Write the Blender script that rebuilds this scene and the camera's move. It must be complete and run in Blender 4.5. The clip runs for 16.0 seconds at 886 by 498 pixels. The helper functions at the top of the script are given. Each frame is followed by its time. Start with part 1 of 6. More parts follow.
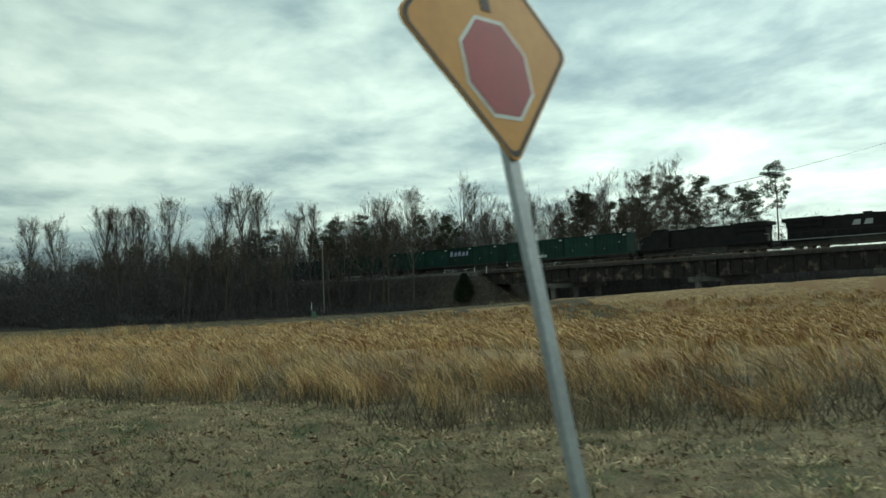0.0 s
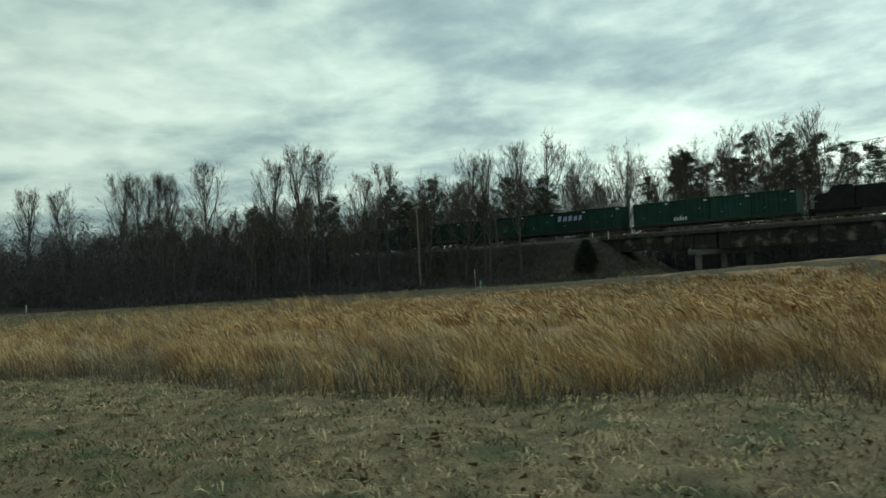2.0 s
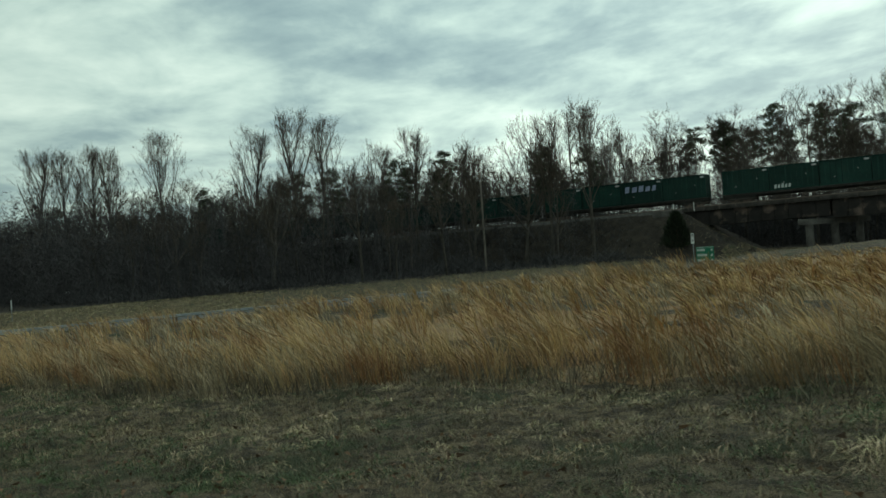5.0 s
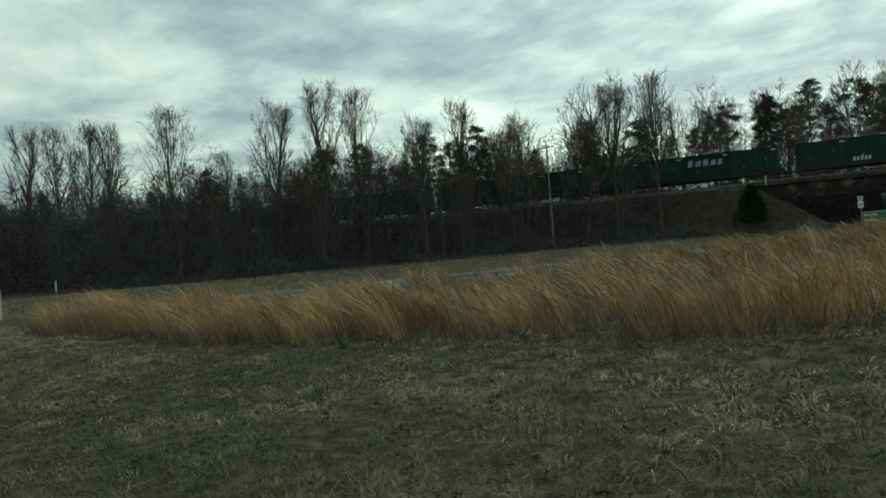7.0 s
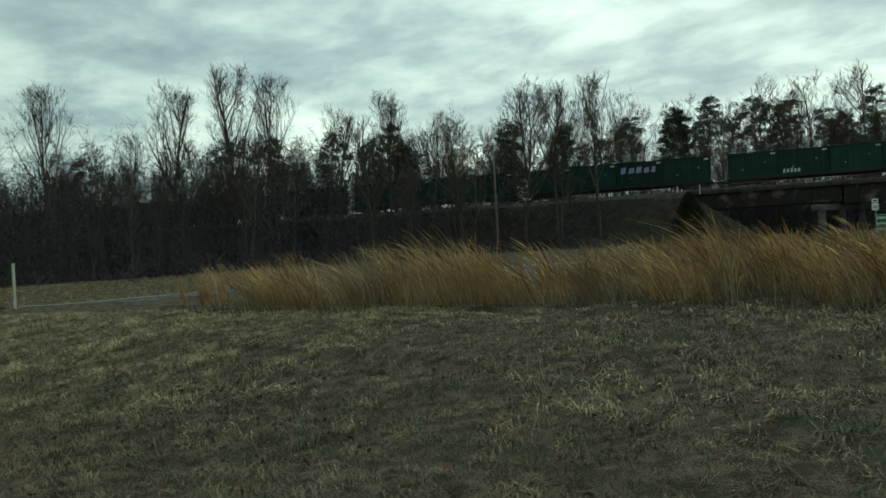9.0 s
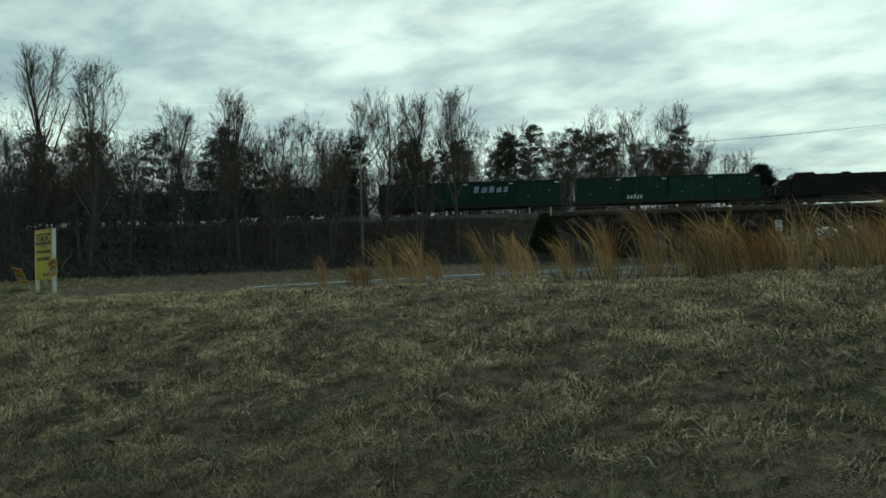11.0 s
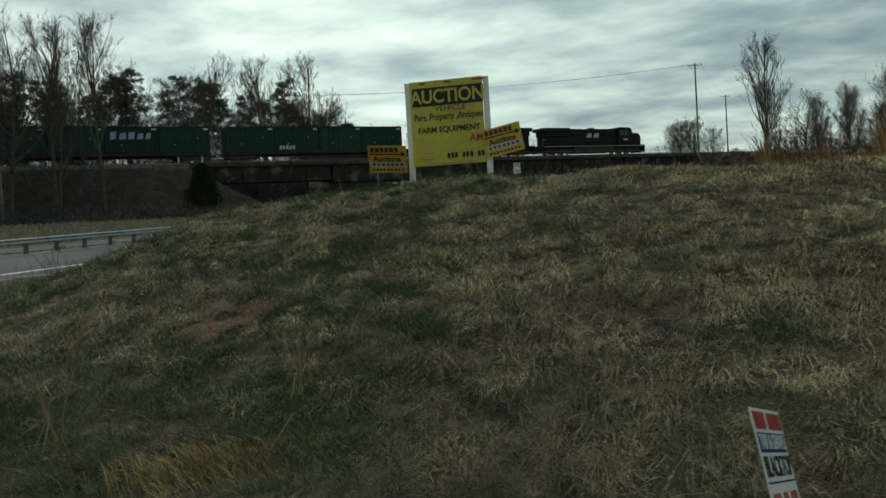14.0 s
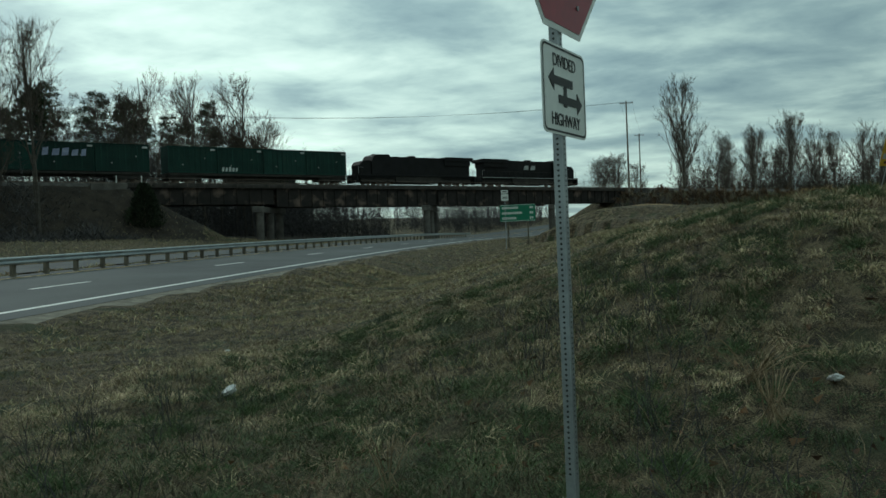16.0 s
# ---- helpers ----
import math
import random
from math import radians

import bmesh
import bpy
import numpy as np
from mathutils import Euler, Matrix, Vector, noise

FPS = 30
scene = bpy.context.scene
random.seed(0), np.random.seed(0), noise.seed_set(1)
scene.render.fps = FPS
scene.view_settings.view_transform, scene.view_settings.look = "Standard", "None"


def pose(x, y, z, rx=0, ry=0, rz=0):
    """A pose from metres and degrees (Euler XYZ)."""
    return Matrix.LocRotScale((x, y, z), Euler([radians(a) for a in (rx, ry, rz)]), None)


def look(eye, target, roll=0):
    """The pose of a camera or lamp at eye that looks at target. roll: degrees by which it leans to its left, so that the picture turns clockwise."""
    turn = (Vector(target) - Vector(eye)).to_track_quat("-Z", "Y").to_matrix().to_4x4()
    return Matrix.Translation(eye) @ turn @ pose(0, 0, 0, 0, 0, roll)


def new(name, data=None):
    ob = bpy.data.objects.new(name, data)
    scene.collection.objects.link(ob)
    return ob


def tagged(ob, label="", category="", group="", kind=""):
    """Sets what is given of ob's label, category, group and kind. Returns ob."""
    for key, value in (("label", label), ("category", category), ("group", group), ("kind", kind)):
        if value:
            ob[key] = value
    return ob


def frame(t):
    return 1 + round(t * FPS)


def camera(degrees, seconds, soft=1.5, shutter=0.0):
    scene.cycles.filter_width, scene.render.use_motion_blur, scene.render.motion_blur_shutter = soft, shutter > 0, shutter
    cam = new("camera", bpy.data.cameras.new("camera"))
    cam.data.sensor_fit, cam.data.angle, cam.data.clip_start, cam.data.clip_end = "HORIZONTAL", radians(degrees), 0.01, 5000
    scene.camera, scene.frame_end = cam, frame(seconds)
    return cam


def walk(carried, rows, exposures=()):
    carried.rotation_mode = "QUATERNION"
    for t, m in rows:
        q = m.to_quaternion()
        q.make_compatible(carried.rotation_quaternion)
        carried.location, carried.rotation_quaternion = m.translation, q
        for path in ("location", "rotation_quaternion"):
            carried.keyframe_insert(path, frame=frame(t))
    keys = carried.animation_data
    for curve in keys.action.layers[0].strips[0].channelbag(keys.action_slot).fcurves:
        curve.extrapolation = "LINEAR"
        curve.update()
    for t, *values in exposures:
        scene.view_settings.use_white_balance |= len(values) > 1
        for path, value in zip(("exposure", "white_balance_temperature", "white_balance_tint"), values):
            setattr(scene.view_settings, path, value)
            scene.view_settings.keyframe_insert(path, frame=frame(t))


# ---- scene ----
EXPOSURES = [(0.0, 0.32, 6600, 10), (0.5, 0.15, 6600, 10), (1.0, 0.06, 6600, 10), (1.5, -0.06, 6600, 10), (2.0, 0.13, 6600, 10), (3.0, 0.15, 6600, 10), (4.0, 0.08, 6600, 10), (7.0, 0.06, 6600, 10), (9.5, 0.04, 6600, 9), (12.0, -0.08, 6350, 10), (12.5, 0.2, 6650, 15), (13.0, 0.1, 6500, 12), (13.5, -0.2, 6350, 9), (14.0, -0.05, 6650, 17), (14.5, -0.1, 6400, 13), (15.5, -0.1, 6250, 8), (16.0, -0.07, 6200, 7)]
cam = camera(54.8, 16.0, soft=1.55, shutter=0.04)
PATH = [
    (0, (128.395, 81.543, 6.157), (126.414, 81.794, 6.265), -2.3),
    (0.5, (120.979, 75.771, 6.202), (118.997, 76.028, 6.282), -1.9),
    (1, (114.162, 69.481, 6.075), (112.192, 69.825, 6.123), -3.1),
    (1.5, (107.899, 63.31, 5.777), (105.928, 63.644, 5.816), -1.5),
    (2, (102.349, 57.745, 5.47), (100.379, 58.083, 5.53), -2.8),
    (2.5, (96.765, 52.306, 5.287), (94.796, 52.656, 5.327), -3.2),
    (3, (91.291, 46.992, 5.071), (89.349, 47.466, 5.135), -1.9),
    (3.5, (85.902, 41.674, 4.963), (83.973, 42.201, 5.009), -2.0),
    (4, (80.91, 37.186, 4.955), (79.002, 37.782, 5.007), -4.0),
    (6.5, (60.684, 19.109, 4.057), (58.843, 19.89, 4.067), -2.5),
    (7, (57.36, 16.684, 3.894), (55.525, 17.48, 3.901), -4.3),
    (7.5, (54.307, 14.506, 3.781), (52.545, 15.451, 3.814), -2.4),
    (8, (51.249, 12.416, 3.534), (49.477, 13.344, 3.556), -2.7),
    (8.5, (47.342, 10.196, 3.488), (45.641, 11.248, 3.501), -3.0),
    (9, (43.484, 8.11, 3.16), (41.833, 9.239, 3.175), -3.1),
    (9.5, (39.866, 6.441, 2.973), (38.41, 7.811, 3.041), -1.9),
    (12, (23.436, 0.051, 1.833), (22.209, 1.63, 1.842), -2.6),
    (12.5, (19.578, -0.62, 1.681), (18.388, 0.986, 1.611), -4.1),
    (13, (15.844, -1.153, 1.581), (14.777, 0.538, 1.607), -3.6),
    (13.5, (12.296, -1.32, 1.521), (11.769, 0.609, 1.579), -4.1),
    (14, (8.949, -0.84, 1.559), (8.672, 1.14, 1.48), -3.4),
    (14.5, (6.021, -0.644, 1.532), (5.66, 1.322, 1.48), -1.8),
    (15, (3.461, -0.02, 1.513), (3.0, 1.926, 1.531), -2.0),
    (15.5, (1.456, 0.286, 1.481), (1.268, 2.277, 1.462), -4.1),
    (16, (-0.197, 0.811, 1.501), (-0.206, 2.811, 1.484), -2.3),
]
walk(cam, [(t, look(eye, target, roll)) for t, eye, target, roll in PATH], EXPOSURES)

# ---- light: overcast sky, veiled sun ahead of the treeline ----
SUN_YAW, SUN_UP = 36.0, 32.0
world = bpy.data.worlds.new("overcast")
scene.world = world
world.use_nodes = True
wn, wl = world.node_tree.nodes, world.node_tree.links
wn.clear()


def wnode(kind, **kw):
    n = wn.new(kind)
    for k, v in kw.items():
        if k == "op":
            n.operation = v
        else:
            n.inputs[k].default_value = v
    return n


def wmath(op, a, b=None):
    n = wn.new("ShaderNodeMath")
    n.operation = op
    for k, v in ((0, a), (1, b)):
        if v is None:
            continue
        if isinstance(v, (int, float)):
            n.inputs[k].default_value = v
        else:
            wl.new(v, n.inputs[k])
    return n.outputs[0]


tc = wn.new("ShaderNodeTexCoord")
sep = wn.new("ShaderNodeSeparateXYZ")
wl.new(tc.outputs["Generated"], sep.inputs[0])
up = wmath("ADD", wmath("MAXIMUM", sep.outputs[2], 0.0), 0.13)
com = wn.new("ShaderNodeCombineXYZ")
wl.new(wmath("DIVIDE", sep.outputs[0], up), com.inputs[0])
wl.new(wmath("DIVIDE", sep.outputs[1], up), com.inputs[1])
mp = wn.new("ShaderNodeMapping")
mp.inputs["Rotation"].default_value = (0, 0, radians(35))
mp.inputs["Scale"].default_value = (0.85, 1.0, 1.0)
mp.inputs["Location"].default_value = (2.1, 0.9, 0.0)
wl.new(com.outputs[0], mp.inputs[0])
big = wnode("ShaderNodeTexNoise", Scale=0.5, Detail=7.0, Roughness=0.55, Distortion=0.35)
wl.new(mp.outputs[0], big.inputs["Vector"])
fine = wnode("ShaderNodeTexNoise", Scale=2.6, Detail=6.0, Roughness=0.55, Distortion=0.2)
wl.new(mp.outputs[0], fine.inputs["Vector"])
cover = wmath("ADD", wmath("MULTIPLY", big.outputs[0], 0.6), wmath("MULTIPLY", fine.outputs[0], 0.4))
ramp = wn.new("ShaderNodeValToRGB")
wl.new(cover, ramp.inputs[0])
cr = ramp.color_ramp
cr.elements[0].position, cr.elements[0].color = 0.37, (0.175, 0.28, 0.30, 1)
cr.elements[1].position, cr.elements[1].color = 0.62, (0.77, 0.96, 0.83, 1)
for pos, col in ((0.45, (0.31, 0.45, 0.435, 1)), (0.53, (0.53, 0.71, 0.63, 1))):
    e = cr.elements.new(pos)
    e.color = col
# veiled sun: the cloud is brighter round it
sdir = Vector((-math.sin(radians(SUN_YAW)) * math.cos(radians(SUN_UP)), math.cos(radians(SUN_YAW)) * math.cos(radians(SUN_UP)), math.sin(radians(SUN_UP))))
dot = wn.new("ShaderNodeVectorMath")
dot.operation = "DOT_PRODUCT"
wl.new(tc.outputs["Generated"], dot.inputs[0])
dot.inputs[1].default_value = sdir
glow = wmath("ADD", wmath("MULTIPLY", wmath("POWER", wmath("MAXIMUM", dot.outputs["Value"], 0.0), 2.0), 0.68), 0.73)
bg = wnode("ShaderNodeBackground")
wl.new(ramp.outputs[0], bg.inputs[0])
wl.new(glow, bg.inputs[1])
sky = wn.new("ShaderNodeTexSky")
sky.sky_type, sky.sun_disc = "NISHITA", False
sky.sun_elevation, sky.sun_rotation = radians(SUN_UP), radians(-SUN_YAW)
bs = wnode("ShaderNodeBackground", Strength=0.1)
wl.new(sky.outputs[0], bs.inputs[0])
mixw = wn.new("ShaderNodeMixShader")
mixw.inputs[0].default_value = 0.9
wl.new(bs.outputs[0], mixw.inputs[1])
wl.new(bg.outputs[0], mixw.inputs[2])
wl.new(mixw.outputs[0], wn.new("ShaderNodeOutputWorld").inputs[0])

lamp = bpy.data.lights.new("sun", "SUN")
lamp.energy, lamp.angle, lamp.color = 0.6, radians(20), (1.0, 0.96, 0.88)
sun = new("sun", lamp)
sun.matrix_world = look(sdir * 200, (0, 0, 0))

# ---- materials ----
def mat(name, a, b=None, rough=0.85, metal=0.0, scale=3.0, fine=40.0, bump=0.0, island=0.0, rand=0.0, spec=0.3, c=None, cscale=0.4, cut=(0.45, 0.6), distort=0.0, span=(0.32, 0.68), grit=0.5, hue=0.0):
    """Two tones mixed by a coarse and a fine noise, a third one in patches, with relief."""
    m = bpy.data.materials.new(name)
    m.use_nodes = True
    nt, ln = m.node_tree.nodes, m.node_tree.links
    bsdf = nt["Principled BSDF"]
    b = b or tuple(v * 0.7 for v in a)
    geo = nt.new("ShaderNodeTexCoord")
    n1 = nt.new("ShaderNodeTexNoise")
    n1.inputs["Scale"].default_value, n1.inputs["Detail"].default_value = scale, 5.0
    n1.inputs["Distortion"].default_value = distort
    n2 = nt.new("ShaderNodeTexNoise")
    n2.inputs["Scale"].default_value, n2.inputs["Detail"].default_value = fine, 3.0
    for n in (n1, n2):
        ln.new(geo.outputs["Object"], n.inputs["Vector"])
    add = nt.new("ShaderNodeMath")
    add.operation = "ADD"
    half = nt.new("ShaderNodeMath")
    half.operation = "MULTIPLY_ADD"
    half.inputs[1].default_value, half.inputs[2].default_value = grit, -grit / 2
    ln.new(n2.outputs[0], half.inputs[0])
    ln.new(n1.outputs[0], add.inputs[0])
    ln.new(half.outputs[0], add.inputs[1])
    rmp = nt.new("ShaderNodeValToRGB")
    rmp.color_ramp.elements[0].position, rmp.color_ramp.elements[0].color = span[0], (*b, 1)
    rmp.color_ramp.elements[1].position, rmp.color_ramp.elements[1].color = span[1], (*a, 1)
    ln.new(add.outputs[0], rmp.inputs[0])
    col = rmp.outputs[0]
    if c:
        n3 = nt.new("ShaderNodeTexNoise")
        n3.inputs["Scale"].default_value, n3.inputs["Detail"].default_value = cscale, 6.0
        ln.new(geo.outputs["Object"], n3.inputs["Vector"])
        r3 = nt.new("ShaderNodeValToRGB")
        r3.color_ramp.elements[0].position, r3.color_ramp.elements[1].position = cut
        ln.new(n3.outputs[0], r3.inputs[0])
        mx = nt.new("ShaderNodeMix")
        mx.data_type = "RGBA"
        ln.new(r3.outputs[0], mx.inputs[0])
        ln.new(col, mx.inputs[6])
        mx.inputs[7].default_value = (*c, 1)
        col = mx.outputs[2]
    for amount, node, out in ((island, "ShaderNodeNewGeometry", "Random Per Island"), (rand, "ShaderNodeObjectInfo", "Random")):
        if amount:
            src = nt.new(node)
            hsv = nt.new("ShaderNodeHueSaturation")
            mul = nt.new("ShaderNodeMath")
            mul.operation = "MULTIPLY_ADD"
            mul.inputs[1].default_value, mul.inputs[2].default_value = 2 * amount, 1 - amount
            ln.new(src.outputs[out], mul.inputs[0])
            if hue:
                turn = nt.new("ShaderNodeMath")
                turn.operation = "MULTIPLY_ADD"
                wrap = nt.new("ShaderNodeMath")
                wrap.operation = "FRACT"
                more = nt.new("ShaderNodeMath")
                more.operation = "MULTIPLY"
                more.inputs[1].default_value = 7.31
                ln.new(src.outputs[out], more.inputs[0])
                ln.new(more.outputs[0], wrap.inputs[0])
                turn.inputs[1].default_value, turn.inputs[2].default_value = 2 * hue, 0.5 - hue
                ln.new(wrap.outputs[0], turn.inputs[0])
                ln.new(turn.outputs[0], hsv.inputs["Hue"])
            ln.new(mul.outputs[0], hsv.inputs["Value"])
            ln.new(col, hsv.inputs["Color"])
            col = hsv.outputs[0]
    ln.new(col, bsdf.inputs["Base Color"])
    bsdf.inputs["Roughness"].default_value, bsdf.inputs["Metallic"].default_value = rough, metal
    bsdf.inputs["Specular IOR Level"].default_value = spec
    if bump:
        bp = nt.new("ShaderNodeBump")
        bp.inputs["Strength"].default_value, bp.inputs["Distance"].default_value = bump, 0.05
        ln.new(add.outputs[0], bp.inputs["Height"])
        ln.new(bp.outputs[0], bsdf.inputs["Normal"])
    return m


M_GROUND = mat("ground_turf", (0.225, 0.175, 0.105), (0.036, 0.028, 0.018), 0.95, scale=4.5, fine=75, bump=1.0, c=(0.055, 0.065, 0.03), cscale=0.9, cut=(0.55, 0.66), span=(0.40, 0.66), grit=1.4)
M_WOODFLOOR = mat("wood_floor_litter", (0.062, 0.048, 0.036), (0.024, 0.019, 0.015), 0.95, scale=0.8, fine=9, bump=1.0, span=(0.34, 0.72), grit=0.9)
M_CLAY = mat("red_clay", (0.19, 0.092, 0.055), (0.09, 0.052, 0.034), 0.95, scale=2.5, fine=20, bump=0.5)
M_MOWN = mat("mown_grass", (0.54, 0.44, 0.265), (0.21, 0.163, 0.098), 0.8, scale=1.8, fine=9, island=0.42, c=(0.115, 0.115, 0.055), cscale=1.5, cut=(0.53, 0.64), span=(0.38, 0.64), hue=0.03)
M_STRAW = mat("straw_verge", (0.56, 0.44, 0.26), (0.20, 0.148, 0.09), 0.8, scale=1.6, fine=9, island=0.4, c=(0.11, 0.125, 0.055), cscale=1.3, cut=(0.53, 0.61), span=(0.38, 0.64), hue=0.03)
M_STRAWG = mat("straw_turf", (0.34, 0.27, 0.155), (0.15, 0.118, 0.07), 0.95, scale=3.2, fine=50, bump=1.0, c=(0.10, 0.11, 0.055), cscale=0.8, cut=(0.55, 0.66), span=(0.34, 0.72), grit=1.1)
M_FIELD = mat("golden_field", (0.40, 0.275, 0.13), (0.16, 0.105, 0.055), 0.95, scale=1.6, fine=14, bump=1.0, c=(0.24, 0.13, 0.06), cscale=0.25, cut=(0.45, 0.65), span=(0.34, 0.7), grit=1.0)
M_WEED = mat("russet_weeds", (0.20, 0.12, 0.066), (0.095, 0.058, 0.036), 0.85, scale=0.5, fine=4, island=0.4)
M_RANK = mat("rank_grass", (0.345, 0.265, 0.162), (0.11, 0.084, 0.053), 0.85, scale=2.6, fine=11, island=0.38, c=(0.085, 0.09, 0.048), cscale=1.1, cut=(0.5, 0.62), span=(0.36, 0.66), hue=0.03)
M_GREEN = mat("green_tuft", (0.075, 0.115, 0.042), (0.045, 0.068, 0.027), 0.75, scale=2, fine=9, island=0.5)
M_TALL = mat("broomsedge", (0.60, 0.415, 0.195), (0.37, 0.225, 0.10), 0.75, scale=0.5, fine=2.5, island=0.4, c=(0.25, 0.125, 0.05), cscale=0.6, cut=(0.49, 0.62), grit=0.8, hue=0.012)
M_TALLG = mat("grey_sedge", (0.44, 0.35, 0.215), (0.22, 0.165, 0.10), 0.8, scale=0.5, fine=3.0, island=0.45, grit=0.8)
M_STEM = mat("dry_weed_stem", (0.36, 0.27, 0.17), (0.2, 0.14, 0.08), 0.8, scale=2, fine=9, island=0.35)
M_BRUSH = mat("bare_brush", (0.09, 0.084, 0.085), (0.042, 0.039, 0.041), 0.9, scale=0.15, fine=3, island=0.45)
M_BARK = mat("grey_bark", (0.12, 0.103, 0.085), (0.05, 0.043, 0.036), 0.9, scale=1.2, fine=9, bump=0.4, rand=0.25)
M_TWIG = mat("bare_twigs", (0.105, 0.082, 0.063), (0.06, 0.046, 0.036), 0.9, scale=0.4, fine=3, island=0.25, rand=0.25)
M_PINEBARK = mat("pine_bark", (0.13, 0.085, 0.055), (0.06, 0.042, 0.03), 0.9, scale=2, fine=9, bump=0.4)
M_NEEDLE = mat("pine_needles", (0.045, 0.062, 0.026), (0.02, 0.03, 0.014), 0.8, scale=0.7, fine=4, island=0.35, rand=0.2)
M_CEDAR = mat("cedar_foliage", (0.03, 0.042, 0.02), (0.016, 0.022, 0.012), 0.85, scale=1.2, fine=6, island=0.35)
M_ASPH = mat("asphalt", (0.078, 0.085, 0.09), (0.05, 0.055, 0.058), 0.85, scale=0.5, fine=50, bump=0.15, c=(0.10, 0.107, 0.11), cscale=0.12, cut=(0.45, 0.7))
M_SHOULDER = mat("gravel_shoulder", (0.26, 0.235, 0.19), (0.13, 0.115, 0.09), 0.95, scale=3, fine=45, bump=0.5)
M_LINE = mat("road_paint_white", (0.8, 0.81, 0.78), (0.66, 0.67, 0.64), 0.6, scale=3, fine=60)
M_LINEY = mat("road_paint_yellow", (0.6, 0.4, 0.06), (0.45, 0.3, 0.06), 0.6, scale=3, fine=60)
M_GALV = mat("galvanised_steel", (0.40, 0.43, 0.44), (0.28, 0.30, 0.31), 0.5, 0.7, scale=2, fine=30, spec=0.5)
M_WOODPOST = mat("treated_post", (0.19, 0.16, 0.12), (0.10, 0.085, 0.065), 0.9, scale=3, fine=30, bump=0.3, rand=0.25)
M_POLE = mat("weathered_pole", (0.235, 0.205, 0.17), (0.13, 0.11, 0.09), 0.9, scale=1.5, fine=25, bump=0.3)
M_CONC = mat("stained_concrete", (0.15, 0.138, 0.124), (0.062, 0.056, 0.052), 0.9, scale=0.8, fine=12, bump=0.2, c=(0.10, 0.09, 0.08), cscale=0.5, cut=(0.52, 0.72))
M_GIRDER = mat("rusted_girder", (0.036, 0.03, 0.027), (0.02, 0.018, 0.017), 0.85, 0.1, scale=0.9, fine=9, bump=0.2, c=(0.16, 0.115, 0.095), cscale=0.55, cut=(0.54, 0.7))
M_DECKEDGE = mat("deck_edge", (0.095, 0.083, 0.075), (0.045, 0.04, 0.036), 0.85, scale=1.0, fine=9)
M_BALLAST = mat("ballast", (0.14, 0.13, 0.12), (0.065, 0.06, 0.056), 0.95, scale=2.0, fine=18, bump=0.8)
M_RAIL = mat("rail_steel", (0.22, 0.17, 0.14), (0.12, 0.09, 0.075), 0.5, 0.7, scale=2, fine=12)
M_TIE = mat("sleeper_timber", (0.09, 0.075, 0.06), (0.045, 0.04, 0.035), 0.9, scale=2, fine=14)
M_LOCO = mat("locomotive_black", (0.016, 0.016, 0.017), (0.009, 0.009, 0.009), 0.65, scale=0.8, fine=8, spec=0.15)
M_LOCOG = mat("locomotive_grime", (0.05, 0.045, 0.04), (0.025, 0.023, 0.02), 0.8, scale=1.2, fine=8)
M_CONT = mat("container_green", (0.012, 0.048, 0.038), (0.008, 0.03, 0.024), 0.65, scale=0.6, fine=7, rand=0.3, spec=0.2, c=(0.02, 0.042, 0.03), cscale=0.5, cut=(0.55, 0.75))
M_GREY = mat("grey_marking", (0.42, 0.44, 0.44), (0.3, 0.31, 0.31), 0.6, scale=2, fine=20)
M_GRAF = mat("graffiti_lilac", (0.33, 0.36, 0.5), (0.22, 0.25, 0.38), 0.6, scale=2, fine=9)
M_GRAFW = mat("graffiti_white", (0.55, 0.6, 0.58), (0.38, 0.43, 0.41), 0.6, scale=2, fine=9)
M_GLASS = mat("dark_glass", (0.02, 0.025, 0.03), (0.015, 0.018, 0.02), 0.1, spec=0.6)
M_WHITE = mat("white_paint", (0.76, 0.76, 0.73), (0.62, 0.62, 0.58), 0.55, scale=2.5, fine=25)
M_SIGNW = mat("sign_white", (0.72, 0.74, 0.71), (0.62, 0.64, 0.61), 0.4, scale=2.5, fine=25, spec=0.4)
M_SIGNR = mat("sign_red", (0.33, 0.016, 0.028), (0.25, 0.013, 0.022), 0.4, scale=2.5, fine=20, spec=0.4)
M_SIGNK = mat("sign_black", (0.02, 0.02, 0.02), (0.012, 0.012, 0.012), 0.5, scale=3, fine=25)
M_SIGNG = mat("sign_green", (0.012, 0.19, 0.105), (0.01, 0.15, 0.085), 0.45, scale=2, fine=20)
M_SIGNO = mat("sign_amber", (0.60, 0.27, 0.03), (0.50, 0.21, 0.02), 0.45, scale=3, fine=20, spec=0.4)
M_AUCY = mat("banner_yellow", (0.54, 0.46, 0.075), (0.43, 0.35, 0.055), 0.55, scale=2.0, fine=15, distort=0.6)
M_ARROWO = mat("board_orange", (0.60, 0.37, 0.04), (0.48, 0.28, 0.03), 0.55, scale=2.5, fine=15)
M_PRINTR = mat("print_red", (0.42, 0.05, 0.05), (0.33, 0.04, 0.04), 0.6, scale=3, fine=25)
M_PRINTB = mat("print_navy", (0.02, 0.035, 0.16), (0.015, 0.028, 0.12), 0.6, scale=3, fine=25)
M_PRINTD = mat("print_maroon", (0.13, 0.035, 0.03), (0.08, 0.025, 0.022), 0.6, scale=3, fine=25)
M_LITTER = mat("white_plastic", (0.66, 0.68, 0.68), (0.5, 0.5, 0.5), 0.5, scale=6, fine=30)
